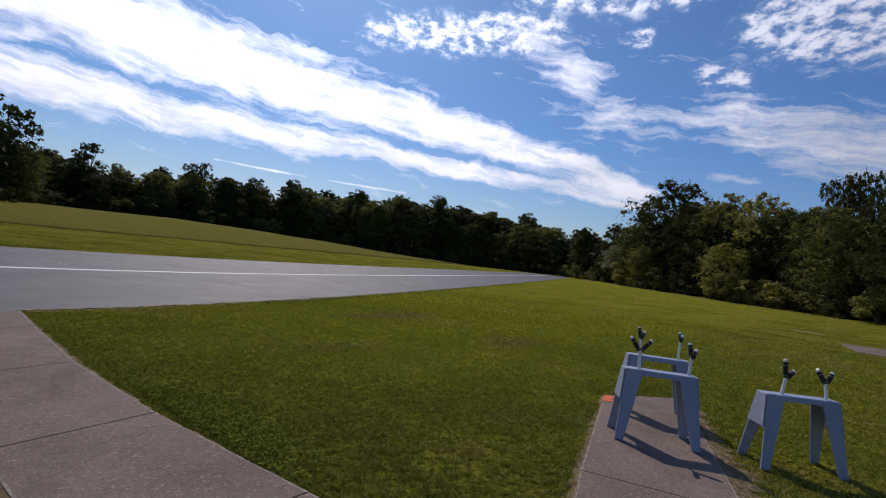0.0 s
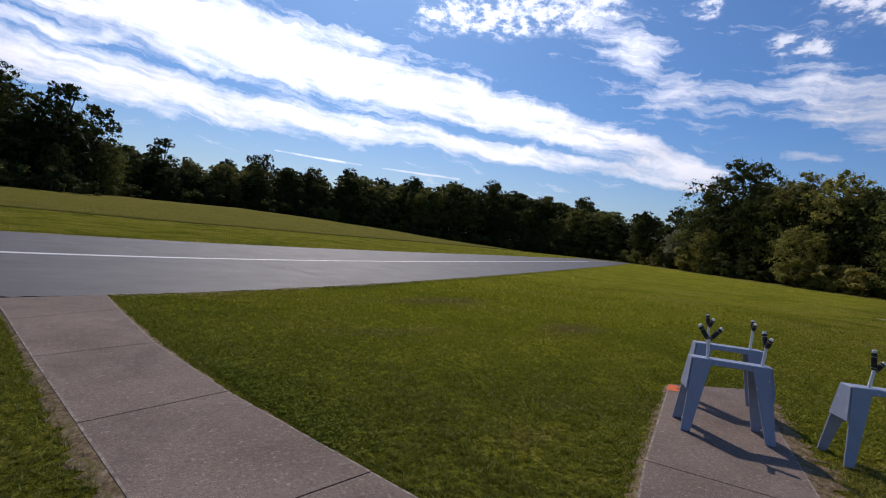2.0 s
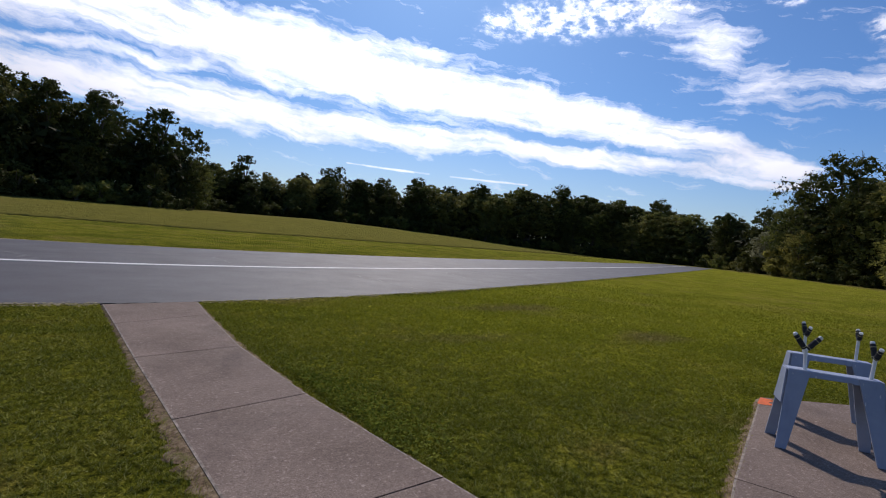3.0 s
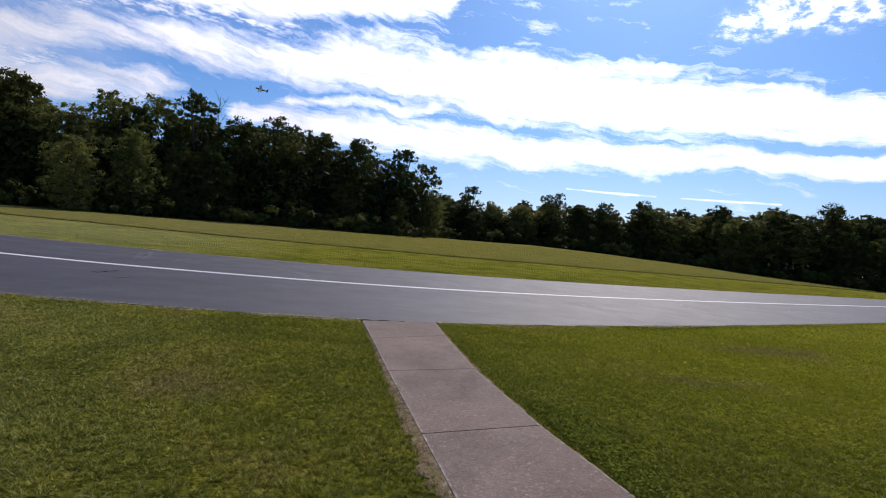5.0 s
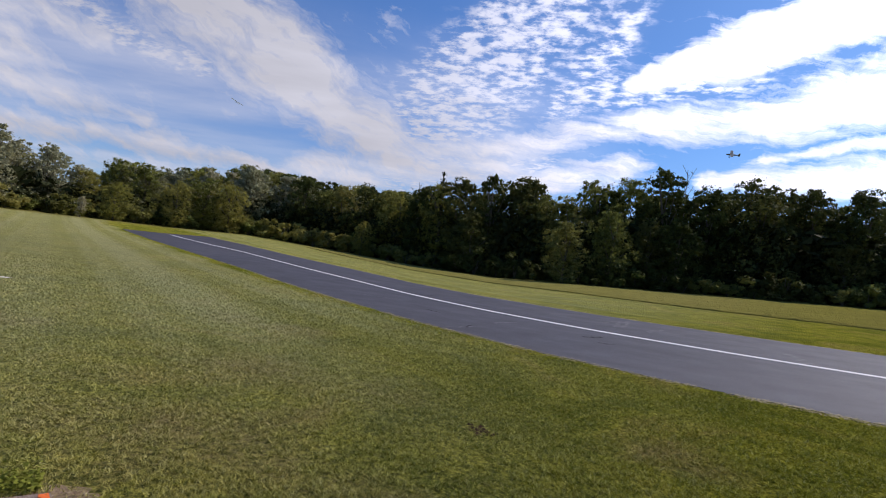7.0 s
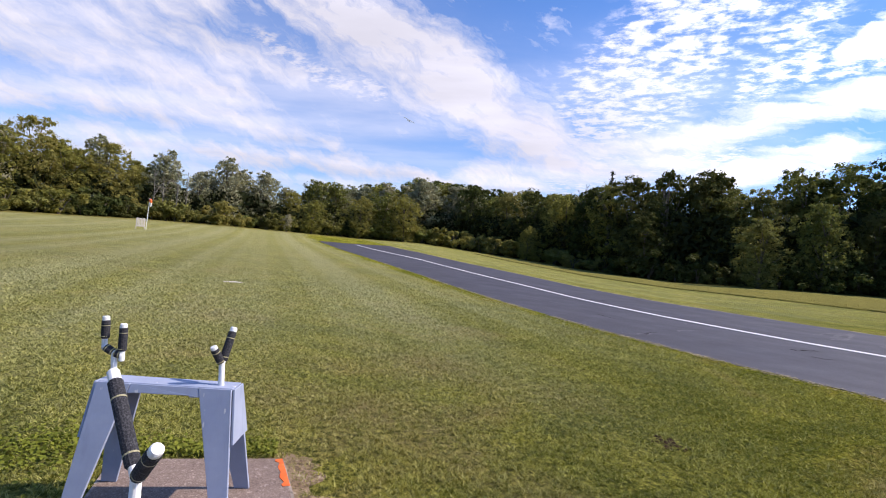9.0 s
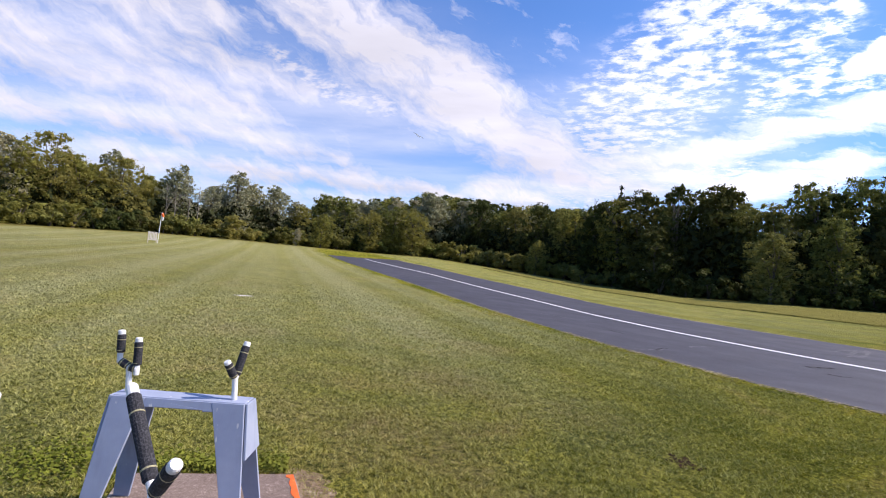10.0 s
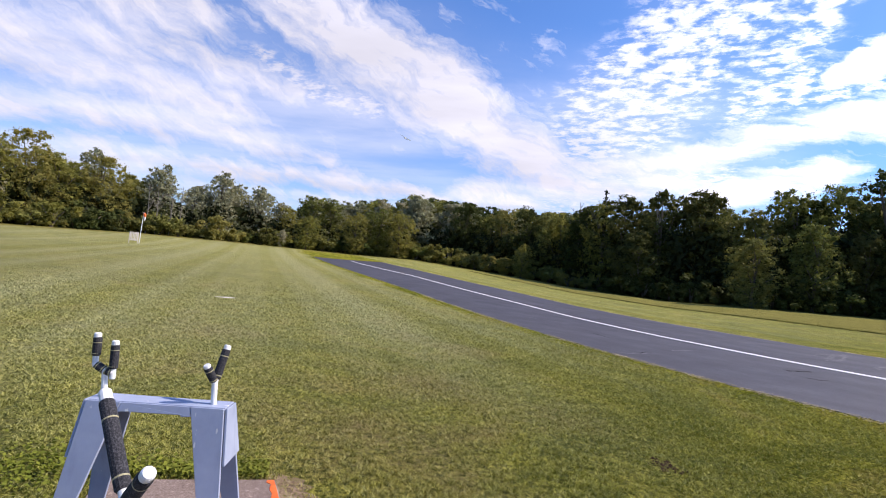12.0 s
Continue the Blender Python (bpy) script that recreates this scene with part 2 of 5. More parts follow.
def grass_colour(m, vec):
    """Lawn colour at three scales: broad patches, tufts and blades."""
    broad = m.noise(vec, 0.30, 5.0, 0.68, 0.9)
    mid = m.noise(vec, 1.5, 4.0, 0.65)
    c = m.ramp(broad, (0.38, (0.120, 0.140, 0.012)), (0.46, (0.225, 0.230, 0.022)), (0.54, (0.370, 0.345, 0.036)), (0.64, (0.400, 0.300, 0.082)))
    c = m.mix(m.ramp(mid, (0.38, 0.0), (0.66, 0.65)), c, (0.130, 0.150, 0.012))
    tuft = m.noise(m.coord("Object", (1.0, 1.0, 1.0), 5), 4.5, 3.0, 0.6)
    c = m.mix(m.ramp(tuft, (0.50, 0.0), (0.72, 0.50)), c, (0.380, 0.345, 0.055))
    # The tufts' shaded hollows and sunlit tips are put into the colour.
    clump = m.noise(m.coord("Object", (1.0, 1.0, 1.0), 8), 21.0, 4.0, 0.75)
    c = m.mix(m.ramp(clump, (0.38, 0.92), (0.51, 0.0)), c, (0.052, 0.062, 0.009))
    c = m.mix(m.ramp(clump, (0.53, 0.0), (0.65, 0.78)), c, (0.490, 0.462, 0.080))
    # Brighter yellow-green mixed in on the other side of the walk.
    yellow_green = m.node("ShaderNodeAttribute")
    yellow_green.attribute_name = "yellow_green"
    c = m.mix(yellow_green.outputs["Fac"], c, (0.430, 0.430, 0.026))
    dry = m.noise(m.coord("Object", (1.0, 1.0, 1.0), 12), 0.42, 5.0, 0.7)
    spot = m.node("ShaderNodeAttribute")
    spot.attribute_name = "dry"
    dry = m.math("ADD", m.math("SUBTRACT", dry, 0.03), m.math("MULTIPLY", spot.outputs["Fac"], 0.26))
    c = m.mix(m.ramp(dry, (0.54, 0.0), (0.78, 0.75)), c, (0.300, 0.215, 0.093))
    pale = m.node("ShaderNodeAttribute")
    pale.attribute_name = "pale"
    # mowing stripes that run along the strip
    st = m.node("ShaderNodeAttribute")
    st.attribute_name = "stripe"
    sv = m.node("ShaderNodeCombineXYZ")
    m.link(st.outputs["Fac"], sv.inputs[0])
    stripe = m.noise(sv.outputs[0], 1.0, 2.0, 0.5)
    return m.mix(m.math("MULTIPLY", m.ramp(stripe, (0.40, 0.34), (0.60, 0.68)), pale.outputs["Fac"]), c, (0.480, 0.470, 0.260))


def mat_ground():
    m = Mat("lawn", 1.0, spec=0.0)
    vec = m.coord()
    c = grass_colour(m, vec)
    att = m.node("ShaderNodeAttribute")
    att.attribute_name = "meadow"
    # Thatch between the tufts, darkened further for the shade in its gaps.
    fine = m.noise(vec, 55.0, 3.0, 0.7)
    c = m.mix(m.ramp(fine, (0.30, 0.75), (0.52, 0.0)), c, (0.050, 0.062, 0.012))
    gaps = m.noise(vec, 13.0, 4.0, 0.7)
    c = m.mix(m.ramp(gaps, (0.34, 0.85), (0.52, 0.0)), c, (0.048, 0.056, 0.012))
    straw = m.noise(m.coord("Object", (0.25, 1.2, 1)), 1.1, 5.0, 0.65)
    mead = m.ramp(straw, (0.3, (0.160, 0.146, 0.033)), (0.7, (0.225, 0.190, 0.060)))
    c = m.mix(att.outputs["Fac"], c, mead)
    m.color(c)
    m.bump(m.noise(vec, 30.0, 6.0, 0.8), 1.0, 0.09)
    return m.m


def mat_blade(name, dark, light):
    m = Mat(name, 0.9, spec=0.0)
    g = m.node("ShaderNodeNewGeometry")
    c = grass_colour(m, m.coord())
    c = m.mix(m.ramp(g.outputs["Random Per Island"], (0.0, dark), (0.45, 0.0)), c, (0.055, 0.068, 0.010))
    c = m.mix(m.ramp(g.outputs["Random Per Island"], (0.55, 0.0), (1.0, light)), c, (0.470, 0.450, 0.180))
    m.color(c)
    m.b.inputs["Transmission Weight"].default_value = 0.0
    return with_translucency(m, m.mix(0.5, c, (0.36, 0.37, 0.03)), 0.20)


def with_translucency(m, c, amount):
    tr, mx = m.node("ShaderNodeBsdfTranslucent"), m.node("ShaderNodeMixShader")
    m.link(c, tr.inputs[0])
    mx.inputs[0].default_value = amount
    m.link(m.b.outputs[0], mx.inputs[1])
    m.link(tr.outputs[0], mx.inputs[2])
    m.link(mx.outputs[0], m.node("ShaderNodeOutputMaterial").inputs[0])
    for n in list(m.t.nodes):
        if n.type == "OUTPUT_MATERIAL" and not n.inputs[0].links:
            m.t.nodes.remove(n)
    for n in m.t.nodes:
        if n.type == "OUTPUT_MATERIAL":
            if n.inputs[0].links[0].from_node == mx:
                n.is_active_output = True
            else:
                m.t.links.remove(n.inputs[0].links[0])
    return m.m


def mat_leaves(name, dark, light, dry, trans=0.28, rough=0.7, spec=0.08):
    m = Mat(name, rough, spec=spec)
    g, o = m.node("ShaderNodeNewGeometry"), m.node("ShaderNodeObjectInfo")
    tone = m.node("ShaderNodeAttribute")
    tone.attribute_name = "tone"
    f = m.math("ADD", m.math("MULTIPLY", g.outputs["Random Per Island"], 0.45), m.math("MULTIPLY", tone.outputs["Fac"], 0.55))
    c = m.mix(f, dark, light)
    c = m.mix(m.math("MULTIPLY", m.math("POWER", o.outputs["Random"], 2.0), 0.75), c, dry)
    big = m.noise(m.coord("Object"), 0.35, 2.0)
    c = m.mix(m.ramp(big, (0.4, 0.0), (0.65, 0.55)), c, dry)
    m.color(c)
    return with_translucency(m, c, trans)


def mat_bark():
    m = Mat("bark", 0.9, spec=0.2)
    v = m.coord("Object", (6, 6, 1.2))
    n = m.noise(v, 2.0, 6.0, 0.7)
    m.color(m.ramp(n, (0.3, (0.05, 0.04, 0.03)), (0.7, (0.20, 0.17, 0.13))))
    m.bump(n, 0.8, 0.05)
    return m.m


def mat_asphalt():
    m = Mat("asphalt", 0.7, spec=0.36)
    v = m.coord()
    agg = m.noise(v, 90.0, 4.0, 0.7)
    wear = m.noise(m.coord("Object", (0.25, 1.0, 1)), 0.6, 5.0, 0.65, 0.5)
    c = m.ramp(wear, (0.3, (0.018, 0.0155, 0.019)), (0.7, (0.042, 0.0375, 0.043)))
    c = m.mix(m.ramp(agg, (0.35, 0.0), (0.75, 0.55)), c, (0.092, 0.086, 0.094))
    m.color(c)
    m.rough(m.ramp(m.noise(v, 0.8, 5.0, 0.6), (0.3, 0.56), (0.7, 0.67)))
    m.bump(agg, 0.35, 0.006)
    return m.m


def mat_concrete():
    m = Mat("concrete", 0.8, spec=0.08)
    v = m.coord()
    o = m.node("ShaderNodeObjectInfo")
    blot = m.noise(v, 1.1, 7.0, 0.7, 0.4)
    c = m.ramp(blot, (0.28, (0.154, 0.112, 0.089)), (0.5, (0.217, 0.162, 0.134)), (0.72, (0.287, 0.222, 0.184)))
    c = m.mix(m.math("MULTIPLY", o.outputs["Random"], 0.25), c, (0.177, 0.137, 0.113))
    grain = m.noise(v, 85.0, 5.0, 0.8)
    c = m.mix(m.ramp(grain, (0.34, 0.75), (0.5, 0.0)), c, (0.063, 0.047, 0.039))
    c = m.mix(m.ramp(grain, (0.54, 0.0), (0.70, 0.7)), c, (0.462, 0.383, 0.319))
    spots = m.noise(v, 22.0, 3.0, 0.6)
    c = m.mix(m.ramp(spots, (0.64, 0.0), (0.70, 0.55)), c, (0.462, 0.383, 0.330))
    speck = m.noise(m.coord("Object", (1, 1, 1), 9), 34.0, 4.0, 0.75)
    c = m.mix(m.ramp(speck, (0.36, 0.55), (0.47, 0.0)), c, (0.116, 0.085, 0.067))
    c = m.mix(m.ramp(speck, (0.57, 0.0), (0.68, 0.6)), c, (0.440, 0.358, 0.297))
    stain = m.noise(m.coord("Object", (1, 1, 1), 30), 0.5, 6.0, 0.75, 1.0)
    c = m.mix(m.ramp(stain, (0.50, 0.0), (0.70, 0.45)), c, (0.093, 0.073, 0.063))
    m.color(c)
    m.bump(grain, 0.5, 0.008)
    return m.m


def mat_dirt():
    m = Mat("bare_soil", 0.95, spec=0.1)
    v = m.coord()
    n = m.noise(v, 6.0, 6.0, 0.7)
    c = m.ramp(n, (0.3, (0.15, 0.098, 0.054)), (0.7, (0.33, 0.240, 0.148)))
    crumb = m.noise(v, 38.0, 6.0, 0.8)
    c = m.mix(m.ramp(crumb, (0.36, 0.85), (0.52, 0.0)), c, (0.070, 0.047, 0.028))
    c = m.mix(m.ramp(crumb, (0.57, 0.0), (0.68, 0.6)), c, (0.40, 0.315, 0.205))
    lump = m.noise(m.coord("Object", (1, 1, 1), 4), 14.0, 4.0, 0.7)
    c = m.mix(m.ramp(lump, (0.40, 0.75), (0.50, 0.0)), c, (0.085, 0.060, 0.036))
    c = m.mix(m.ramp(lump, (0.56, 0.0), (0.66, 0.6)), c, (0.40, 0.335, 0.240))
    moss = m.noise(v, 9.0, 4.0, 0.7)
    c = m.mix(m.ramp(moss, (0.54, 0.0), (0.64, 0.6)), c, (0.13, 0.13, 0.03))
    m.color(c)
    m.bump(m.noise(v, 40.0, 4.0, 0.7), 0.8, 0.02)
    return m.m


def mat_paint():
    m = Mat("grey_blue_paint", 0.55, spec=0.4)
    v = m.coord("Object")
    o = m.node("ShaderNodeObjectInfo")
    n = m.noise(v, 5.0, 5.0, 0.6)
    c = m.ramp(n, (0.3, (0.255, 0.298, 0.400)), (0.7, (0.320, 0.362, 0.465)))
    chips = m.noise(m.coord("Object", (1, 1, 0.3)), 26.0, 3.0, 0.5)
    c = m.mix(m.ramp(chips, (0.69, 0.0), (0.715, 0.75)), c, (0.62, 0.62, 0.60))
    grime = m.noise(m.coord("Object", (3, 3, 0.5)), 4.0, 4.0, 0.6)
    c = m.mix(m.ramp(grime, (0.55, 0.0), (0.8, 0.35)), c, (0.16, 0.18, 0.23))
    m.color(c)
    m.bump(m.noise(m.coord("Object", (30, 30, 2)), 3.0, 4.0, 0.6), 0.15, 0.003)
    return m.m


def mat_plain(name, c, rough=0.5, spec=0.5, grain=30.0, amount=0.2, bump=0.1):
    m = Mat(name, rough, spec=spec)
    n = m.noise(m.coord("Object"), grain, 4.0, 0.6)
    dark = tuple(x * (1 - amount) for x in c)
    m.color(m.ramp(n, (0.3, dark), (0.7, c)))
    m.bump(n, bump, 0.003)
    return m.m


def mat_foam():
    m = Mat("black_foam", 0.9, spec=0.2)
    n = m.noise(m.coord("Object"), 160.0, 2.0, 0.6)
    m.color(m.ramp(n, (0.45, (0.024, 0.024, 0.027)), (0.75, (0.085, 0.085, 0.092))))
    m.bump(n, 0.6, 0.004)
    return m.m


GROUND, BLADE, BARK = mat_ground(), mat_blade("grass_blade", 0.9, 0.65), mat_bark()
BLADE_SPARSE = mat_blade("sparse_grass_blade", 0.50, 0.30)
ASPHALT, CONCRETE, DIRT, PAINT, FOAM = mat_asphalt(), mat_concrete(), mat_dirt(), mat_paint(), mat_foam()
# Dark, dry and grey leaf colours also hold some shade, sun and haze.
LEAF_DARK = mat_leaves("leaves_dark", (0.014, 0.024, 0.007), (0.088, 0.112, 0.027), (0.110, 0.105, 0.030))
# Leaf colour darkened to hold the deep shade inside the wood; ivy shares it.
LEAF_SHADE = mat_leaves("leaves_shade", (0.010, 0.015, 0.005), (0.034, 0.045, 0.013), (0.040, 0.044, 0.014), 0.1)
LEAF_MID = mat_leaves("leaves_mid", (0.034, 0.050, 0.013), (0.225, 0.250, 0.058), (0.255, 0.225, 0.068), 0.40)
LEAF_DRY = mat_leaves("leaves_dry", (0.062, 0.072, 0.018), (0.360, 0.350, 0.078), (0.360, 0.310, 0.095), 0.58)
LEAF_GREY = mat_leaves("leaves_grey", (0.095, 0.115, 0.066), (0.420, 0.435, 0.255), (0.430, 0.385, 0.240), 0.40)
LINE = mat_plain("line_paint", (0.78, 0.76, 0.74), 0.6, 0.4, 14.0, 0.35)
PVC = mat_plain("white_pvc", (0.80, 0.80, 0.78), 0.35, 0.5, 20.0, 0.06)
TIE = mat_plain("tie_band", (0.34, 0.31, 0.17), 0.5)
ORANGE = mat_plain("orange_paint", (0.85, 0.16, 0.03), 0.7, 0.3, 20.0, 0.35)
GRIT = mat_plain("verge_grit", (0.420, 0.350, 0.225), 0.95, 0.1, 7.0, 0.75, 0.5)
WORN = mat_plain("worn_concrete", (0.40, 0.335, 0.275), 0.9, 0.2, 18.0, 0.7, 0.4)
STRAW = mat_plain("dry_grass", (0.46, 0.39, 0.22), 0.9, 0.1, 3.0, 0.5)
PALE = mat_plain("weathered_boards", (0.66, 0.60, 0.53), 0.8, 0.2, 12.0, 0.25)
TAR = mat_plain("crack_filler", (0.014, 0.013, 0.014), 0.9, 0.1, 8.0, 0.4)
SCUFF = mat_plain("scuffed_asphalt", (0.185, 0.178, 0.182), 0.7, 0.3, 30.0, 0.5)


# ---- the lie of the land ----
LAND_AZ = [-180, -100, -85, -76, -70, -64, -55, -46, -38, -30, -23, -15, -8, 0, 10, 22, 31, 40, 46, 52, 58, 66, 78, 87, 95, 105, 130, 180]
LAND_R = [60, 57, 69, 80, 95, 130, 150, 150, 140, 125, 110, 98, 90, 86, 83, 80, 80, 90, 100, 108, 112, 112, 100, 92, 85, 80, 75, 80]
LAND_EL = [-1.2, -1.3, -1.3, -1.1, -.9, -.75, -.8, -.45, 0, .25, .35, .1, .1, 0, -.25, -.4, -.65, -.2, .4, .9, 1.35, 1.3, 1.35, 1.2, .8, .3, -.5, -1.2]
TOP_AZ = [-97, -92, -90, -88.5, -87, -85.3, -83, -79.5, -77, -75, -72.5, -69.6, -66.5, -60, -55.5, -50, -46.2, -41.2, -38, -34, -30, -27.6, -24.7, -21.6, -18, -15.5, -12.3, -10.3, -7.5, -2.9, 1.2, 5,
          9.5, 13.4, 17, 20, 23.5, 25, 27.6, 31.8, 35.2, 37.5, 39.5, 42, 45.8, 48.2, 52.5, 58.2, 62, 64.3, 66.6, 69.8, 72.8, 75, 78.8, 81.2, 84.2, 87, 89.8, 92.5, 94.5, 97, 101, 106]
TOP_EL = [10.6, 11.4, 11.3, 11, 8.1, 7.8, 9.3, 9, 8, 10.2, 7.3, 5.4, 4.7, 5.6, 5.4, 6.4, 6, 5.9, 5.4, 6, 5.6, 5.2, 6.2, 5.2, 4.8, 6.3, 5.1, 8.2, 9.5, 10, 10.2, 10.9,
          10.2, 11.8, 11, 10.6, 8.7, 8.8, 10.4, 10.3, 9.8, 9, 8.6, 7.6, 8.1, 7.8, 8, 8.4, 7.6, 7.1, 6.5, 7.1, 6, 7.3, 8.3, 6.4, 8.1, 6.7, 8.5, 7.2, 9.1, 7.8, 6.5, 7]
EYE_H = 1.69


def eased(xs, ys):
    """A profile with its corners rounded off."""
    t = np.linspace(0, 4, 801)
    v = np.interp(t, xs, ys)
    k = np.exp(-0.5 * (np.arange(-40, 41) / 16.0) ** 2)
    pad = np.concatenate([np.full(40, v[0]), v, np.full(40, v[-1])])
    return t, np.convolve(pad, k / k.sum(), "valid")


LEVEL = eased([0, .33, .45, .6, .8, 1, 1.5, 4], [0, 0, .09, .3, .62, 1, 1.4, 1.6])
RISING = eased([0, .14, .28, .5, .74, 1, 1.5, 4], [0, 0, .16, .34, .56, 1, 1.4, 1.6])


def land(x, y):
    """Height of the ground; works on arrays."""
    x, y = np.asarray(x, float), np.asarray(y, float)
    a, r = np.degrees(np.arctan2(-x, y)), np.hypot(x, y)
    s = r / np.interp(a, LAND_AZ, LAND_R)
    edge = EYE_H + np.interp(a, LAND_AZ, LAND_R) * np.tan(np.radians(np.interp(a, LAND_AZ, LAND_EL)))
    level, rising = np.interp(s, *LEVEL), np.interp(s, *RISING)
    k = np.clip((a - 18) / 30, 0, 1)
    k = k * k * (3 - 2 * k)
    k = np.where(a > 130, np.clip((180 - a) / 50, 0, 1), k)
    return edge * (level * (1 - k) + rising * k)


def strip_y(x, y0):
    """The line that lies y0 ahead at the middle and bends with the landing strip."""
    x = np.asarray(x, float)
    a = np.where(x > 0, 0.385, 0.275)
    return y0 + a * (np.sqrt(x * x + 0.4 * y0 * y0) - 0.632 * y0)


DRY_SPOTS = [(9.4, 9.0, 2.2, .45), (9.7, 5.4, 1.5, .5), (6.6, 6.4, 1.2, .5), (-6.2, 4.2, 1.6, .7), (-1.0, 5.6, .9, .5), (-4.6, 2.6, 1.3, .8), (-1.9, 2.7, .9, .6), (-9.0, 6.5, 2.4, .8), (-12, 2, 2.5, 1.2)]


def dryness(x, y):
    """Where the lawn has gone thin and brown."""
    return np.clip(sum(np.exp(-(((x - a) / p) ** 2 + ((y - b) / q) ** 2)) for a, b, p, q in DRY_SPOTS), 0, 1)


def paleness(x):
    """The lawn beyond the farther arm grows paler with distance."""
    return np.clip((-x - 0.5) / 11, 0, 1)


def yellow_green_share(x, y, s):
    """The lawn on the other side grows brighter away from the walk."""
    return 0.55 * np.clip((x - 1.6) / 4.5, 0, 1) * np.clip(1.6 - x / 22, 0.45, 1) * np.clip((y - 1.0) / 4.5, 0.25, 1) * (s < 9.95)


def strip_of(x, y):
    """Inverse: which y0 the point lies on."""
    lo, hi = np.full(np.shape(x), -400.0), np.full(np.shape(x), 4000.0)
    for _ in range(40):
        mid = (lo + hi) / 2
        up = strip_y(x, np.maximum(mid, 0.01)) + np.minimum(mid, 0) > y
        lo, hi = np.where(up, lo, mid), np.where(up, mid, hi)
    return (lo + hi) / 2


def mesh_of(name, verts, faces, material, smooth=False):
    me = bpy.data.meshes.new(name)
    me.from_pydata([tuple(v) for v in verts], [], [tuple(f) for f in faces])
    me.materials.append(material)
    if smooth:
        me.polygons.foreach_set("use_smooth", [True] * len(me.polygons))
    me.update()
    return me


def quads_mesh(name, co, material, per=4):
    """A mesh of loose faces from an (n, per, 3) array, quickly."""
    n = len(co)
    me = bpy.data.meshes.new(name)
    me.vertices.add(n * per)
    me.vertices.foreach_set("co", np.ascontiguousarray(co, dtype=np.float32).ravel())
    me.loops.add(n * per)
    me.loops.foreach_set("vertex_index", np.arange(n * per, dtype=np.int32))
    me.polygons.add(n)
    me.polygons.foreach_set("loop_start", np.arange(0, n * per, per, dtype=np.int32))
    me.materials.append(material)
    me.update(calc_edges=True)
    return me


def part(name, bm, material, parent, label=""):
    me = bpy.data.meshes.new(name)
    bm.to_mesh(me)
    bm.free()
    me.materials.append(material)
    ob = new(name, me)
    ob.parent = parent
    if label:
        ob["label"] = label
    return ob


def holder(name, m=None):
    ob = new(name)
    if m is not None:
        ob.matrix_basis = m
    return ob


# ---- ground ----
def build_ground():
    azs = np.radians(np.arange(0, 360, 1.0))
    rs = np.concatenate([[0.0], 0.6 * 1.06 ** np.arange(0, 114), [600, 900, 1500, 3000]])
    rs = np.unique(np.round(rs[rs < 3001], 3))
    verts, faces = [(0.0, 0.0, 0.0)], []
    n = len(azs)
    X = -np.sin(azs)[None, :] * rs[1:, None]
    Y = np.cos(azs)[None, :] * rs[1:, None]
    Z = land(X, Y)
    for i in range(len(rs) - 1):
        verts += list(zip(X[i], Y[i], Z[i]))
    for j in range(n):
        faces.append((0, 1 + j, 1 + (j + 1) % n))
    for i in range(len(rs) - 2):
        a, b = 1 + i * n, 1 + (i + 1) * n
        faces += [(a + j, b + j, b + (j + 1) % n, a + (j + 1) % n) for j in range(n)]
    me = mesh_of("ground", verts, faces, GROUND, True)
    V = np.array(verts)
    s = strip_of(V[:, 0], V[:, 1])
    r = np.hypot(V[:, 0], V[:, 1])
    a = np.degrees(np.arctan2(-V[:, 0], V[:, 1]))
    edge = r / np.interp(a, LAND_AZ, LAND_R)
    meadow = np.clip((s - 44) / 3, 0, 1) * 0.68
    meadow = np.maximum(meadow, np.clip((edge - 0.93) / 0.06, 0, 1))
    meadow = np.maximum(meadow, 0.22 * np.clip((-V[:, 0] - 9) / 14, 0, 1) * (s < 9))
    stripe = s / 2.6
    for key, val in (("meadow", meadow), ("stripe", stripe), ("pale", paleness(V[:, 0]) * np.where(s < 9, 1.0, np.where(s > 24.4, 0.55, 0.0))), ("yellow_green", yellow_green_share(V[:, 0], V[:, 1], s)), ("dry", dryness(V[:, 0], V[:, 1]))):
        me.attributes.new(key, "FLOAT", "POINT").data.foreach_set("value", val.astype(np.float32))
    return tagged(new("ground", me), "mown green lawn rising gently to the wood's edge", "lawn", kind="structure")


build_ground()


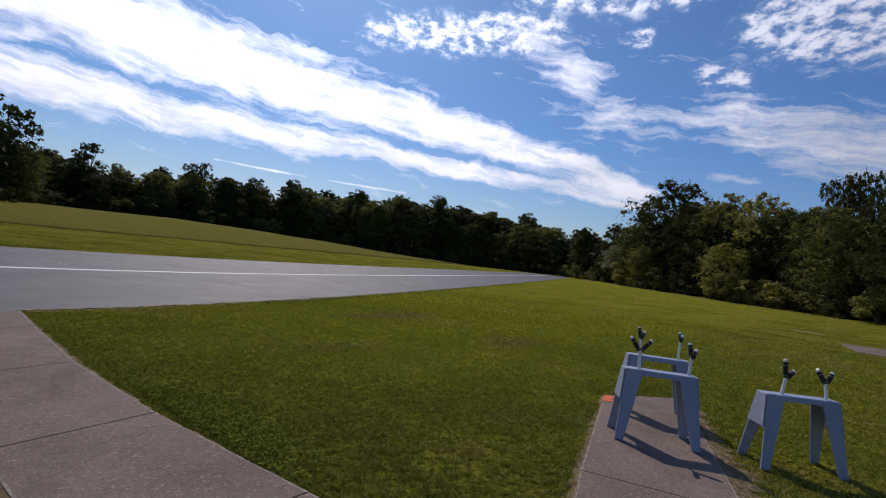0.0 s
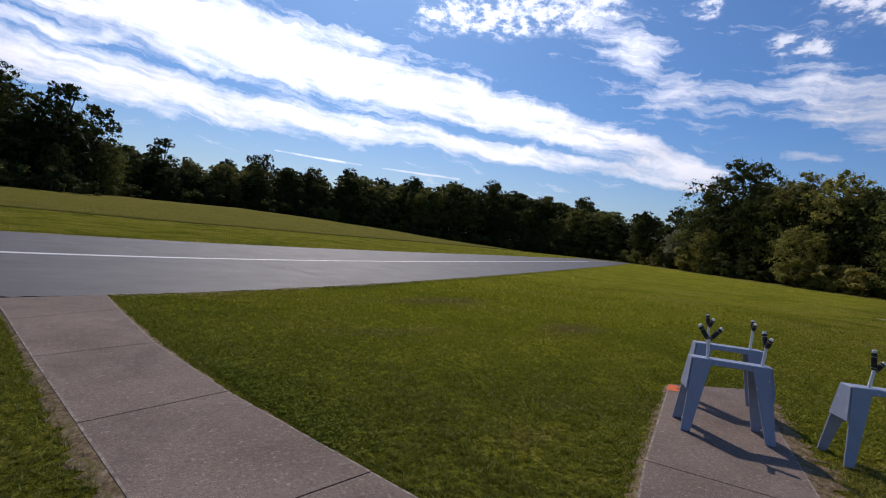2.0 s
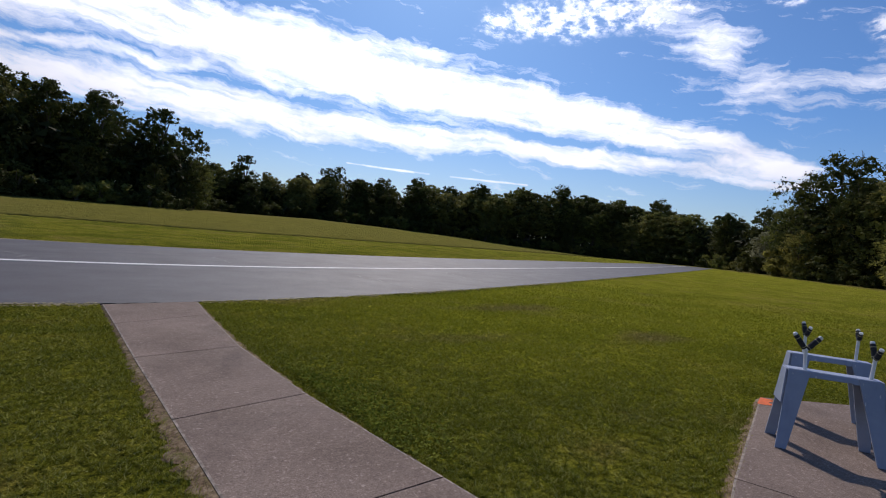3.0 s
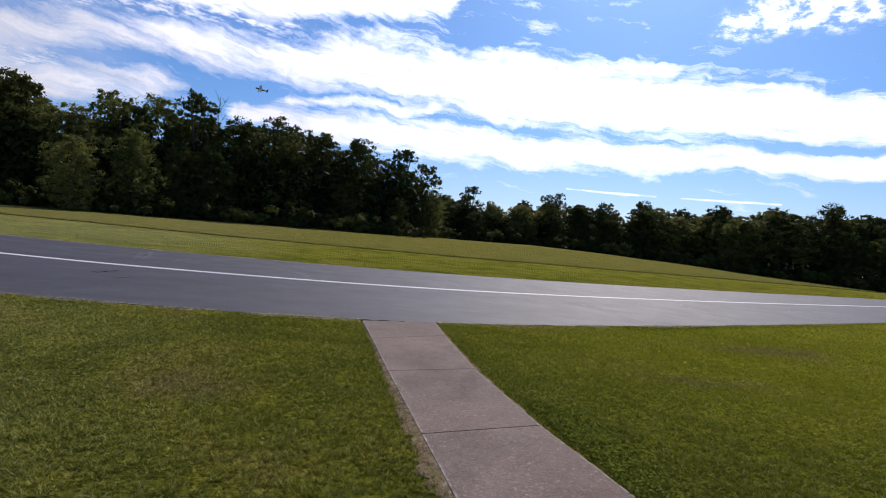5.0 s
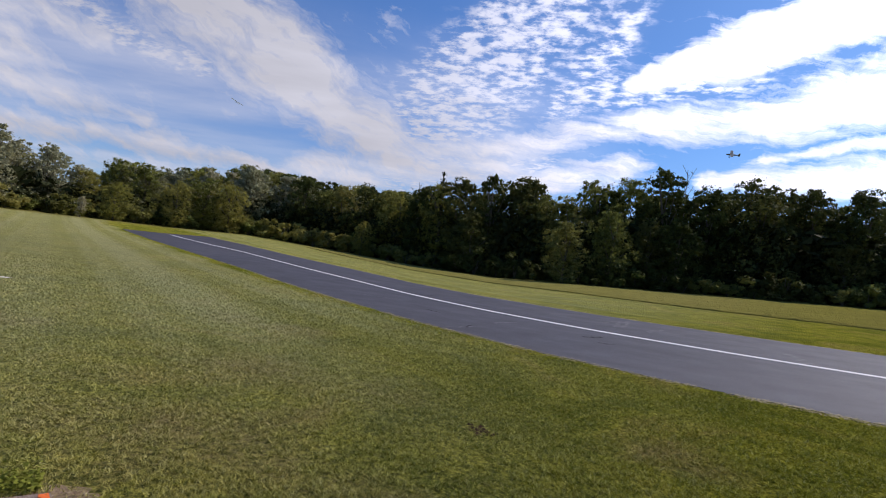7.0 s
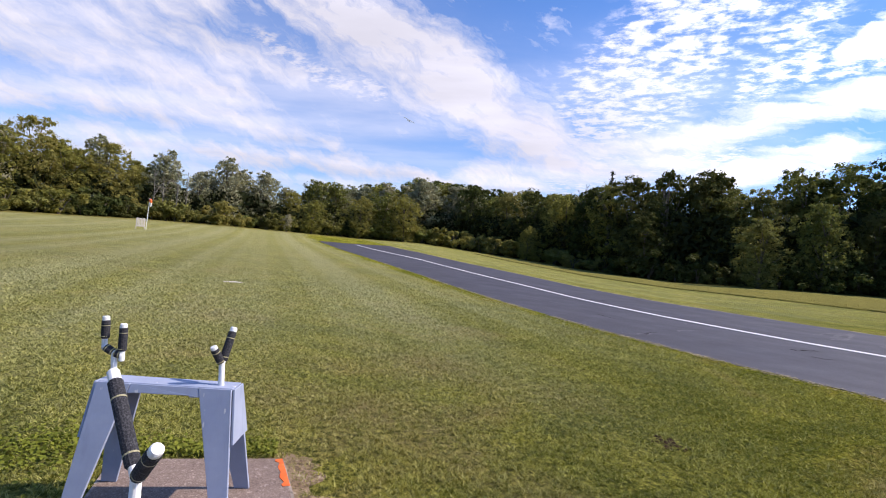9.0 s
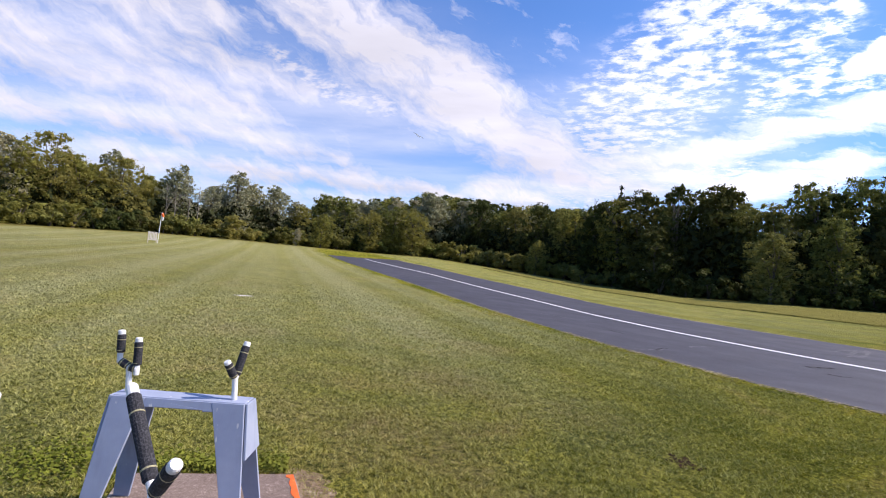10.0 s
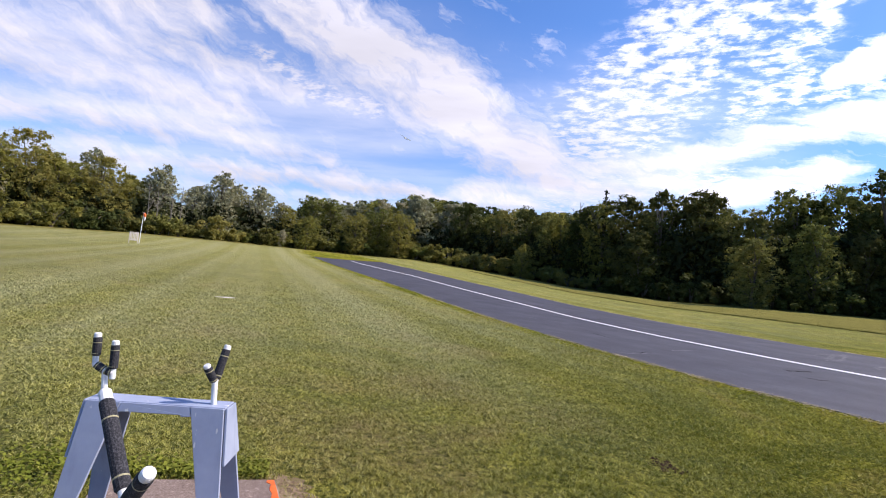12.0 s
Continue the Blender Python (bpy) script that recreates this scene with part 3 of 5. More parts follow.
def ribbon(name, xs, y_in, y_out, lift, thick, material, label="", category="", parent=None, rag=0.0, slope=False):
    """A slab that follows the strip's bend, from line y_in to line y_out."""
    rng = np.random.default_rng(5)
    verts, faces = [], []
    for i, x in enumerate(xs):
        j1, j2 = rng.normal(0, rag, 2) if rag else (0, 0)
        ya, yb = float(strip_y(x, y_in)) + j1, float(strip_y(x, y_out)) + j2
        rows = np.linspace(ya, yb, 5 if slope else 13)
        for k, y in enumerate(rows):
            verts.append((x, y, float(land(x, y)) + lift * ((0.05, 0.40, 0.70, 0.90, 1)[k] if slope else 1)))
        verts.append((x, ya, float(land(x, ya)) + lift - thick))
        verts.append((x, yb, float(land(x, yb)) + lift - thick))
    n = len(rows)
    k = n + 2
    for i in range(len(xs) - 1):
        a, b = i * k, (i + 1) * k
        for j in range(n - 1):
            faces.append((a + j, b + j, b + j + 1, a + j + 1))
        faces.append((a + n, b + n, b, a))
        faces.append((a + n - 1, b + n - 1, b + n + 1, a + n + 1))
    for a in (0, (len(xs) - 1) * k):
        faces.append(tuple(range(a, a + n)) + (a + n + 1, a + n))
    ob = new(name, mesh_of(name, verts, faces, material))
    if parent:
        ob.parent = parent
        if label:
            ob["label"] = label
    else:
        tagged(ob, label, category, kind="structure")
    return ob


def spread(a, b, n=140):
    t = np.linspace(-1, 1, n)
    t = np.sign(t) * np.abs(t) ** 1.7
    return np.where(t < 0, -t * a, t * b)


xs_strip = spread(-76, 108, 460)
runway = ribbon("road", xs_strip, 9.9, 24.3, 0.030, 0.10, ASPHALT, "grey asphalt landing strip with worn surface", "runway", rag=0.035)
line = ribbon("centre_line", spread(-73, 104, 460), 16.54, 16.86, 0.036, 0.006, LINE, "thin white painted line", parent=runway)


# ---- concrete walk ----
def slab(name, corners, parent, z=0.035, thick=0.1, worn=(0, 2)):
    """A cast slab with pale worn arrises along its free sides."""
    bm = bmesh.new()
    top = [bm.verts.new((x, y, z)) for x, y in corners]
    low = [bm.verts.new((x, y, z - thick)) for x, y in corners]
    bm.faces.new(top)
    bm.faces.new(low[::-1])
    for i in range(len(corners)):
        j = (i + 1) % len(corners)
        bm.faces.new((top[j], top[i], low[i], low[j]))
    bmesh.ops.recalc_face_normals(bm, faces=bm.faces)
    bm.edges.ensure_lookup_table()
    sides = [bm.edges.get((top[i], top[(i + 1) % 4])) for i in worn]
    done = bmesh.ops.bevel(bm, geom=sides, offset=0.026, offset_type="WIDTH", segments=1, affect="EDGES", material=1)
    for f in done["faces"]:
        f.material_index = 1
    for v in bm.verts:
        if z - 0.05 < v.co.z < z - 1e-4:
            v.co.z = z - 0.003
    ob = part(name, bm, CONCRETE, parent)
    ob.data.materials.append(WORN)
    return ob


walkway = tagged(holder("pavement"), "weathered concrete walk with cut joints and soil edges", "walkway", kind="structure")
left_edge = [(0.87, 9.82), (0.91, 8.2), (0.945, 6.30), (1.0, 4.33), (1.05, 2.55), (1.075, 0.55)]
right_edge = [(2.34, 10.04), (2.24, 8.75), (2.13, 6.56), (2.19, 4.56), (2.38, 2.62), (2.55, 0.95)]
for i in range(5):
    (ax, ay), (bx, by) = left_edge[i], left_edge[i + 1]
    (cx, cy), (ex, ey) = right_edge[i + 1], right_edge[i]
    g = 0.007
    slab("slab", [(ax, ay - g), (bx, by + g), (cx, cy + g), (ex, ey - g)], walkway)


def arm(front, rear):
    for i in range(len(front) - 1):
        slab("slab", [front[i], rear[i], rear[i + 1], front[i + 1]], walkway, worn=(1, 3))


arm([(2.562, 0.95), (4.39, 1.60), (4.402, 1.603), (7.25, 2.50)][:2], [(2.40, -0.55), (4.75, 0.42)])
arm([(4.402, 1.603), (7.25, 2.50)], [(4.762, 0.425), (8.30, 1.74)])
arm([(-3.90, 1.25), (-1.9, 0.85)], [(-4.35, 0.18), (-2.1, -0.45)])
arm([(-1.888, 0.848), (1.04, 0.54)], [(-2.088, -0.455), (1.2, -0.75)])
arm([(1.052, 0.54), (2.55, 0.94)], [(1.212, -0.75), (2.388, -0.555)])


# ---- trees ----
def tube(points, radii, sides=6):
    bm = bmesh.new()
    rings = []
    for i, (p, r) in enumerate(zip(points, radii)):
        d = (points[min(i + 1, len(points) - 1)] - points[max(i - 1, 0)]).normalized()
        u = d.orthogonal().normalized()
        w = d.cross(u)
        rings.append([bm.verts.new(p + (u * math.cos(2 * math.pi * k / sides) + w * math.sin(2 * math.pi * k / sides)) * r) for k in range(sides)])
    for a, b in zip(rings, rings[1:]):
        for k in range(sides):
            bm.faces.new((a[k], a[(k + 1) % sides], b[(k + 1) % sides], b[k]))
    bm.faces.new(rings[-1])
    bm.faces.new(rings[0][::-1])
    return bm


def merge(bms):
    out = bmesh.new()
    for bm in bms:
        me = bpy.data.meshes.new("tmp")
        bm.to_mesh(me)
        bm.free()
        out.from_mesh(me)
        bpy.data.meshes.remove(me)
    return out


def leaf_cloud(rng, centres, radii, count, size):
    """Loose leaf sprays round clump centres: (n, 4, 3), and each one's clump tone."""
    tone = rng.uniform(0, 1, len(centres))
    k = rng.integers(0, len(centres), count)
    d = rng.normal(size=(count, 3))
    d /= np.linalg.norm(d, axis=1)[:, None]
    core = rng.random(count) < 0.22
    depth = np.where(core, rng.uniform(0.0, 0.6, count), rng.uniform(0.52, 1.04, count))
    p = centres[k] + d * (radii[k] * depth)[:, None] * [1, 1, 0.75]
    # leaves face outwards and up, each its own way
    face = d * 0.9 + [0, 0, 0.35] + rng.normal(0, 0.5, (count, 3))
    u = np.cross(face, rng.normal(size=(count, 3)))
    u /= np.linalg.norm(u, axis=1)[:, None]
    v = np.cross(face, u)
    v /= np.linalg.norm(v, axis=1)[:, None]
    s = (size * rng.uniform(0.6, 1.25, count) * np.where(core, 2.6, 1.0))[:, None]
    return np.stack([p - u * s * 0.72, p + u * s * 0.72, p + v * s * 1.15], 1), tone[k]


def foliage(name, co, tone, material, parent):
    me = quads_mesh(name, co, material, 3)
    me.attributes.new("tone", "FLOAT", "POINT").data.foreach_set("value", np.repeat(tone, 3).astype(np.float32))
    ob = new(name, me)
    ob.parent = parent
    return ob


def make_tree(seed, leaf_mat, label, slim=0.36, low=0.12, count=10500, open_crown=0.0, size=0.0098):
    """A tree one unit high: trunk with limbs and a lobed crown of leaf sprays."""
    rng = np.random.default_rng(seed)
    tree = tagged(holder("tree"), label, "tree", group="trees of the wood")
    lean = rng.normal(0, 0.03, 2)
    pts = [Vector((lean[0] * t * t, lean[1] * t * t, t * 0.86)) for t in np.linspace(0, 1, 7)]
    wood = [tube(pts, [0.020, 0.016, 0.014, 0.012, 0.009, 0.006, 0.003])]
    # lobes of the crown
    lobes = []
    n = 32 if open_crown else 21
    for i in range(n):
        t = low + (0.93 - low) * ((i + 0.5) / n)
        wide = slim * (1 - (0.80 if open_crown else 0.66) * max(0, (t - 0.45) / 0.55) ** (1.6 if open_crown else 2.3)) * (0.70 + 0.30 * min(1, (t - low) / 0.25))
        ang = i * 2.4 + rng.uniform(-0.5, 0.5)
        rad = wide * rng.uniform(0.25, 0.68)
        lobes.append((math.cos(ang) * rad, math.sin(ang) * rad, t + rng.normal(0, 0.02), wide * rng.uniform(0.34, 0.52) * 0.84 if open_crown else max(wide, slim * 0.62) * rng.uniform(0.38, 0.56)))
    lobes.append((lean[0], lean[1], 0.90, slim * (0.30 if open_crown else 0.36)))
    for lx, ly, lz, lr in lobes[::2]:
        base = pts[min(6, int(lz * 5))]
        tip = Vector((lx * 1.15, ly * 1.15, lz))
        mid = base.lerp(tip, 0.5) + Vector((0, 0, 0.02))
        wood.append(tube([base, mid, tip], [0.007, 0.005, 0.002], 5))
    part("trunk", merge(wood), BARK, tree)
    cc, cr = [(lx, ly, lz) for lx, ly, lz, lr in lobes], [lr * 0.95 for lx, ly, lz, lr in lobes]
    cc, cr = cc * (4 if open_crown else 3), cr * (4 if open_crown else 3)
    for lx, ly, lz, lr in lobes:
        for _ in range(13 if open_crown else 15):
            d = rng.normal(size=3)
            d /= np.linalg.norm(d)
            cc.append((lx + d[0] * lr * 0.86, ly + d[1] * lr * 0.86, lz + d[2] * lr * 0.66))
            cr.append(lr * rng.uniform(0.26, 0.50) * (1 - 0.35 * open_crown))
    co, tone = leaf_cloud(rng, np.array(cc), np.array(cr), int(count * (1 - 0.3 * open_crown)), size * (1 - 0.2 * open_crown))
    ok = co[:, :, 2].min(1) > 0.01
    foliage("crown", co[ok], tone[ok], leaf_mat, tree)
    CROWN_TOP.append(float(np.percentile(co[:, :, 2], 98.9)))
    return tree


CROWN_TOP = []


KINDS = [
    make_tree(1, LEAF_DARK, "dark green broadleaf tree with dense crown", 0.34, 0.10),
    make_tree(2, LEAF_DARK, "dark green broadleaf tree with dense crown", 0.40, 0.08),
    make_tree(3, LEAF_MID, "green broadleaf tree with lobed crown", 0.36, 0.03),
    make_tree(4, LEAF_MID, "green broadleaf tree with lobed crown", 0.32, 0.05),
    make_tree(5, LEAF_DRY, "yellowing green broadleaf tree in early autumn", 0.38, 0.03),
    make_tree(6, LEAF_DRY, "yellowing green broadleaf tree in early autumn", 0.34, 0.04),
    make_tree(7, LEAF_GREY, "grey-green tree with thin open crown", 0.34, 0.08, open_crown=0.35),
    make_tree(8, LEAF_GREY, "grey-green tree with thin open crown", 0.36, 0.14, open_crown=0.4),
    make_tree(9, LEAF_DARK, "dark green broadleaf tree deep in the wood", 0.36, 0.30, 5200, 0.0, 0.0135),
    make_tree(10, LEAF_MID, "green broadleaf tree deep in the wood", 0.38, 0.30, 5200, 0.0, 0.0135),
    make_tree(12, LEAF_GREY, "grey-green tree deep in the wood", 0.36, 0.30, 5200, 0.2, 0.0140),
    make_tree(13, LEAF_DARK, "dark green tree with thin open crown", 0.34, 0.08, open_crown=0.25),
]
rng = np.random.default_rng(11)
first_use = set()


def plant(kind, x, y, h, turn, wide=1.0):
    m = Matrix.LocRotScale((x, y, float(land(x, y)) - 0.15), Euler((0, 0, turn)), (h * wide, h * wide, h))
    if kind not in first_use:
        first_use.add(kind)
        KINDS[kind].matrix_basis = m
        return KINDS[kind]
    src = KINDS[kind]
    ob = copy_thing(src, pose(0, 0, 0))
    ob.matrix_basis = m
    return ob


def wood_r(a):
    """How far off the wood's edge lies."""
    return float(np.interp(a, [-105, -92, -85, -78, -72, -68, -64, -55, -38, -25, -14, -11.5, -10, 0, 22, 31, 40, 48, 56, 66, 80, 90, 107],
                           [53, 62, 72, 82, 92,  112, 135, 152, 145, 132, 128, 120, 92, 88, 82, 84, 96, 108, 116, 116, 103, 95, 86]))


# Weights put darker leaves where the wood is backlit, paler where it is lit.
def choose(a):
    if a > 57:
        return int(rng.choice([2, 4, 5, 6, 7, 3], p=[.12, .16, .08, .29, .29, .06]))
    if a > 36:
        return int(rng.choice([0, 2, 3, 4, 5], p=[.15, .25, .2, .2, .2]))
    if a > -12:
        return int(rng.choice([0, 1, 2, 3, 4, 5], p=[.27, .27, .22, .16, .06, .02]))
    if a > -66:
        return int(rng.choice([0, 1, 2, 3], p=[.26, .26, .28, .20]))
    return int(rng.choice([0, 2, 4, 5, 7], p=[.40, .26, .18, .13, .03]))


def tree_at(a, r, top, kind=None, wide=1.0):
    x, y = -math.sin(radians(a)) * r, math.cos(radians(a)) * r
    h = EYE_H + r * math.tan(radians(top)) - float(land(x, y))
    kind = choose(a) if kind is None else kind
    return plant(kind, x, y, h / CROWN_TOP[kind], rng.uniform(0, 6.28), wide)


# skyline trees
for a, e in zip(TOP_AZ, TOP_EL):
    tree_at(a, wood_r(a) + rng.uniform(5, 9), e, 11 if a in (-10.3, -7.5, 1.2, 13.4, 31.8, 39.5, -15.5) else 1 if a in (-75, -77, -88.5, -90, -92) else None, 0.50 if a < -88 else 1.0)
# trees between and in front
a = -104.0
while a < 108:
    e = float(np.interp(a, TOP_AZ, TOP_EL))
    low_e = min(float(np.interp(a + d, TOP_AZ, TOP_EL)) for d in (-2.5, 0, 2.5))
    r = wood_r(a)
    step = math.degrees(5.2 / r)
    if a < -73 or a > 16:
        if rng.random() < 0.5:
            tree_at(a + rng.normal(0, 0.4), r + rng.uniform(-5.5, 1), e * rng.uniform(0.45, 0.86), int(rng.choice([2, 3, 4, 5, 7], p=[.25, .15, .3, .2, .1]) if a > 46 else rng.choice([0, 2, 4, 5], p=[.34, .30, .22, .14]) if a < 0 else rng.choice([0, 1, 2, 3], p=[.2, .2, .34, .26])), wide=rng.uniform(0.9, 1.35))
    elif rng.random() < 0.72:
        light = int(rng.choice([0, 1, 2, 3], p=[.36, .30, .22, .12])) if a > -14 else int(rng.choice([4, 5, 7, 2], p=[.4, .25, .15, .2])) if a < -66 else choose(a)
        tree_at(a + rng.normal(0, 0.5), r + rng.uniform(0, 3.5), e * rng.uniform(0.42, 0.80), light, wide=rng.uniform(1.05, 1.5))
    # Darker kinds behind stand in for the shade between the front crowns.
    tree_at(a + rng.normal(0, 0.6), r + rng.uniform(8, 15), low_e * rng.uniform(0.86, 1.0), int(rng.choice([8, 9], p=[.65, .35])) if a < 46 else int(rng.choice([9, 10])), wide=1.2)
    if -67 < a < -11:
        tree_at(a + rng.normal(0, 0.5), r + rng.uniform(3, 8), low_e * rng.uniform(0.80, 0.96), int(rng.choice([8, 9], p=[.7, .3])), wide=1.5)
    if 40 < a < 72:
        for _ in range(2):
            b = a + rng.uniform(-1.5, 1.5)
            tree_at(b, wood_r(b) + rng.uniform(15, 24), float(np.interp(b, TOP_AZ, TOP_EL)) * rng.uniform(0.94, 1.01), int(rng.choice([8, 9], p=[.3, .7])), wide=1.25)
    if a > 56 or a < -72:
        tree_at(a + rng.normal(0, 0.8), r + rng.uniform(5, 12), e * (rng.uniform(0.88, 1.06) if a > 0 else rng.uniform(0.6, 0.92)), wide=1.3)
    a += step


def make_bush(seed, leaf_mat, label):
    rng = np.random.default_rng(seed)
    bush = tagged(holder("bush"), label, "bush", group="undergrowth at the wood's edge")
    stems = []
    for i in range(5):
        g = rng.uniform(0, 6.28)
        tip = Vector((math.cos(g) * 0.35, math.sin(g) * 0.35, rng.uniform(0.5, 0.8)))
        stems.append(tube([Vector((0, 0, 0)), tip * 0.5 + Vector((0, 0, 0.08)), tip], [0.03, 0.02, 0.008], 5))
    part("stem", merge(stems), BARK, bush)
    c = rng.normal(0, 1, (26, 3)) * [0.38, 0.38, 0.22] + [0, 0, 0.45]
    co, tone = leaf_cloud(rng, c, rng.uniform(0.12, 0.28, 26), 2200, 0.052)
    ok = co[:, :, 2].min(1) > 0.0
    foliage("foliage", co[ok], tone[ok], leaf_mat, bush)
    return bush


BUSHES = [make_bush(21, LEAF_MID, "low green bush at the wood's edge"), make_bush(22, LEAF_DRY, "yellow-green bush at the wood's edge"),
          make_bush(23, LEAF_DARK, "dark green bush at the wood's edge")]
a, used = -104.0, set()
while a < 108:
    r = wood_r(a) - rng.uniform(0.5, 2.5)
    # Bush colours are weighted by azimuth the same way, dark where backlit.
    k = int(rng.choice(3, p=[.4, .35, .25] if a > 36 else [.35, .12, .53] if a < -68 else [.3, .03, .67]))
    x, y = -math.sin(radians(a)) * r, math.cos(radians(a)) * r
    h = rng.uniform(1.8, 4.2)
    m = Matrix.LocRotScale((x, y, float(land(x, y)) - 0.05), Euler((0, 0, rng.uniform(0, 6))), (h * 1.2, h * 1.2, h))
    if k in used:
        copy_thing(BUSHES[k], pose(0, 0, 0)).matrix_basis = m
    else:
        used.add(k)
        BUSHES[k].matrix_basis = m
    a += math.degrees(rng.uniform(2.4, 3.6) / r)


# ---- launch stands ----
def board(pts, thick, normal):
    """A board from a flat outline, with thickness along the normal and eased edges."""
    bm = bmesh.new()
    n = Vector(normal).normalized() * thick / 2
    f = [bm.verts.new(Vector(p) + n) for p in pts]
    b = [bm.verts.new(Vector(p) - n) for p in pts]
    bm.faces.new(f)
    bm.faces.new(b[::-1])
    for i in range(len(pts)):
        j = (i + 1) % len(pts)
        bm.faces.new((f[j], f[i], b[i], b[j]))
    bmesh.ops.recalc_face_normals(bm, faces=bm.faces)
    bmesh.ops.bevel(bm, geom=bm.edges[:], offset=0.0025, segments=1, affect="EDGES")
    return bm


def rod(a, b, r, sides=14, ease=0.25):
    a, b = Vector(a), Vector(b)
    d = (b - a).normalized() * r * ease
    return tube([a, a + d, b - d, b], [r * 0.8, r, r, r * 0.8], sides)


def fork(stand, x, y, top, height, arms, lean=(0, 0)):
    """A pipe post with two foam-sleeved arms. arms: the tips from the post's head."""
    head = Vector((x + lean[0], y + lean[1], top + height))
    post = part("fork_post", rod((x, y, top - 0.02), head, 0.017), PVC, stand, "white plastic pipe")
    for tip in arms:
        tip = Vector(tip)
        n = tip.normalized()
        end = head + tip
        part("pipe_arm", rod(head - n * 0.012, end, 0.0165), PVC, post)
        part("foam_sleeve", rod(head + tip * 0.10, head + tip * 0.91, 0.0245, 14, 0.3), FOAM, post, "black foam sleeve")
        part("end_cap", rod(end - n * 0.045, end + n * 0.006, 0.0205, 14, 0.3), PVC, post, "white end cap")
        for f in (0.2, 0.72):
            part("tie_band", rod(head + tip * f - n * 0.002, head + tip * f + n * 0.002, 0.0255, 12, 0.2), TIE, post)


def make_stand(m, label, forks, h=0.70):
    st = tagged(holder("launch_stand", m), label, "stand", group="model aircraft stands")
    top = board([(-.386, -.068, h), (.386, -.068, h), (.386, -.02, h), (.386, .068, h), (-.386, .068, h), (-.386, .02, h)], 0.022, (0, 0, 1))
    part("top_plank", top, PAINT, st)
    lo = h + 0.0085
    for sx in (-1, 1):
        for sy in (-1, 1):
            pts = [(sx * .385, sy * .079, lo), (sx * .195, sy * .079, lo), (sx * .368, sy * .205, 0), (sx * .462, sy * .205, 0)]
            part("leg", board(pts, 0.020, (0, sy * 1.0, 0.18)), PAINT, st)
        pts = [(sx * .397, -.078, lo), (sx * .397, .078, lo), (sx * .431, .135, lo - .31), (sx * .431, -.135, lo - .31)]
        part("end_panel", board(pts, 0.014, (1, 0, sx * 0.11)), PAINT, st)
    for sy in (-1, 1):
        y1, y2 = sy * .079, sy * .090
        pts = [(-.193, y1, lo), (.193, y1, lo), (.206, y2, lo - .055), (.150, y2, lo - .058), (.145, y2, lo - .048), (-.150, y2, lo - .050), (-.206, y2, lo - .055)]
        part("apron", board(pts, 0.016, (0, 1, sy * 0.18)), PAINT, st)
    for x, y, height, arms, lean in forks:
        fork(st, x, y, h + 0.012, height, arms, lean)
    return st


def stand_pose(x, y, turn, z=0.036):
    return pose(x, y, z, 0, 0, turn)


# arms are given along the stand, across it and up; each may have a foot offset from the post's head
make_stand(stand_pose(5.878, 1.460, -59.0) @ Matrix.Diagonal((.91, 1, 1, 1)), "blue-grey painted plywood stand with padded forks on concrete",
           [(-.225, 0, .175, [(-.11, 0, .145), (.12, 0, .135)], (-.01, 0)), (.322, 0, .170, [(.02, -.06, .11), (-.015, .06, .155)], (.015, 0))])
make_stand(stand_pose(6.917, 1.769, -59.0) @ Matrix.Diagonal((.91, 1, 1, 1)), "blue-grey painted plywood stand behind another on concrete",
           [(-.25, 0, .185, [(-.02, .05, .15), (.03, -.05, .11)], (0, 0)), (.262, 0, .215, [(.005, .06, .11), (0, -.05, .09)], (.008, 0))])
make_stand(stand_pose(6.512, .291, -52.6, 0.0) @ Matrix.Diagonal((.91, 1, 1, 1)), "blue-grey painted plywood stand on the lawn",
           [(-.185, 0, .150, [(-.02, 0, .197), (.075, -.02, .095)], (.028, 0)), (.310, 0, .145, [(-.105, 0, .14), (.065, 0, .123)], (-.028, 0))])
make_stand(stand_pose(-3.590, .407, 59.1), "grey-blue painted plywood stand beside orange slab mark",
           [(-.335, 0, .150, [(-.060, 0, .035), (.045, 0, -.01)], (-.012, 0)), (.296, 0, .125, [(.034, .06, .214), (-.04, -.05, .108)], (-.008, 0))])
make_stand(stand_pose(-2.11, -.14, 59.1), "grey-blue painted plywood stand with long padded forks",
           [(-.285, 0, .125, [(.10, -.05, .285), (-.12, .05, .17)], (0, 0)), (.290, 0, .125, [(-.215, .22, .265), (.12, -.15, .155)], (0, 0))])

# orange paint on the slab ends
def sprayed(x1, y1, x2, y2, w, seed):
    rng = np.random.default_rng(seed)
    n = 14
    d = Vector((x2 - x1, y2 - y1, 0))
    side = Vector((d.y, -d.x, 0)).normalized()
    bm = bmesh.new()
    rows = []
    for k in range(n + 1):
        p = Vector((x1, y1, 0)) + d * (k / n)
        q = p + side * w * rng.uniform(0.6, 1.15)
        rows.append([bm.verts.new((v.x, v.y, z)) for v, z in ((p, 0.034), (p, 0.0385), (q, 0.0385), (q, 0.034))])
    for a, b in zip(rows, rows[1:]):
        for k in range(3):
            bm.faces.new((a[k], b[k], b[k + 1], a[k + 1]))
    bmesh.ops.recalc_face_normals(bm, faces=bm.faces)
    part("orange_mark", bm, ORANGE, walkway, "orange spray-painted edge mark")


sprayed(-3.895, 1.240, -3.45, 1.152, 0.05, 141)
sprayed(6.90, 2.398, 7.24, 2.492, 0.14, 142)


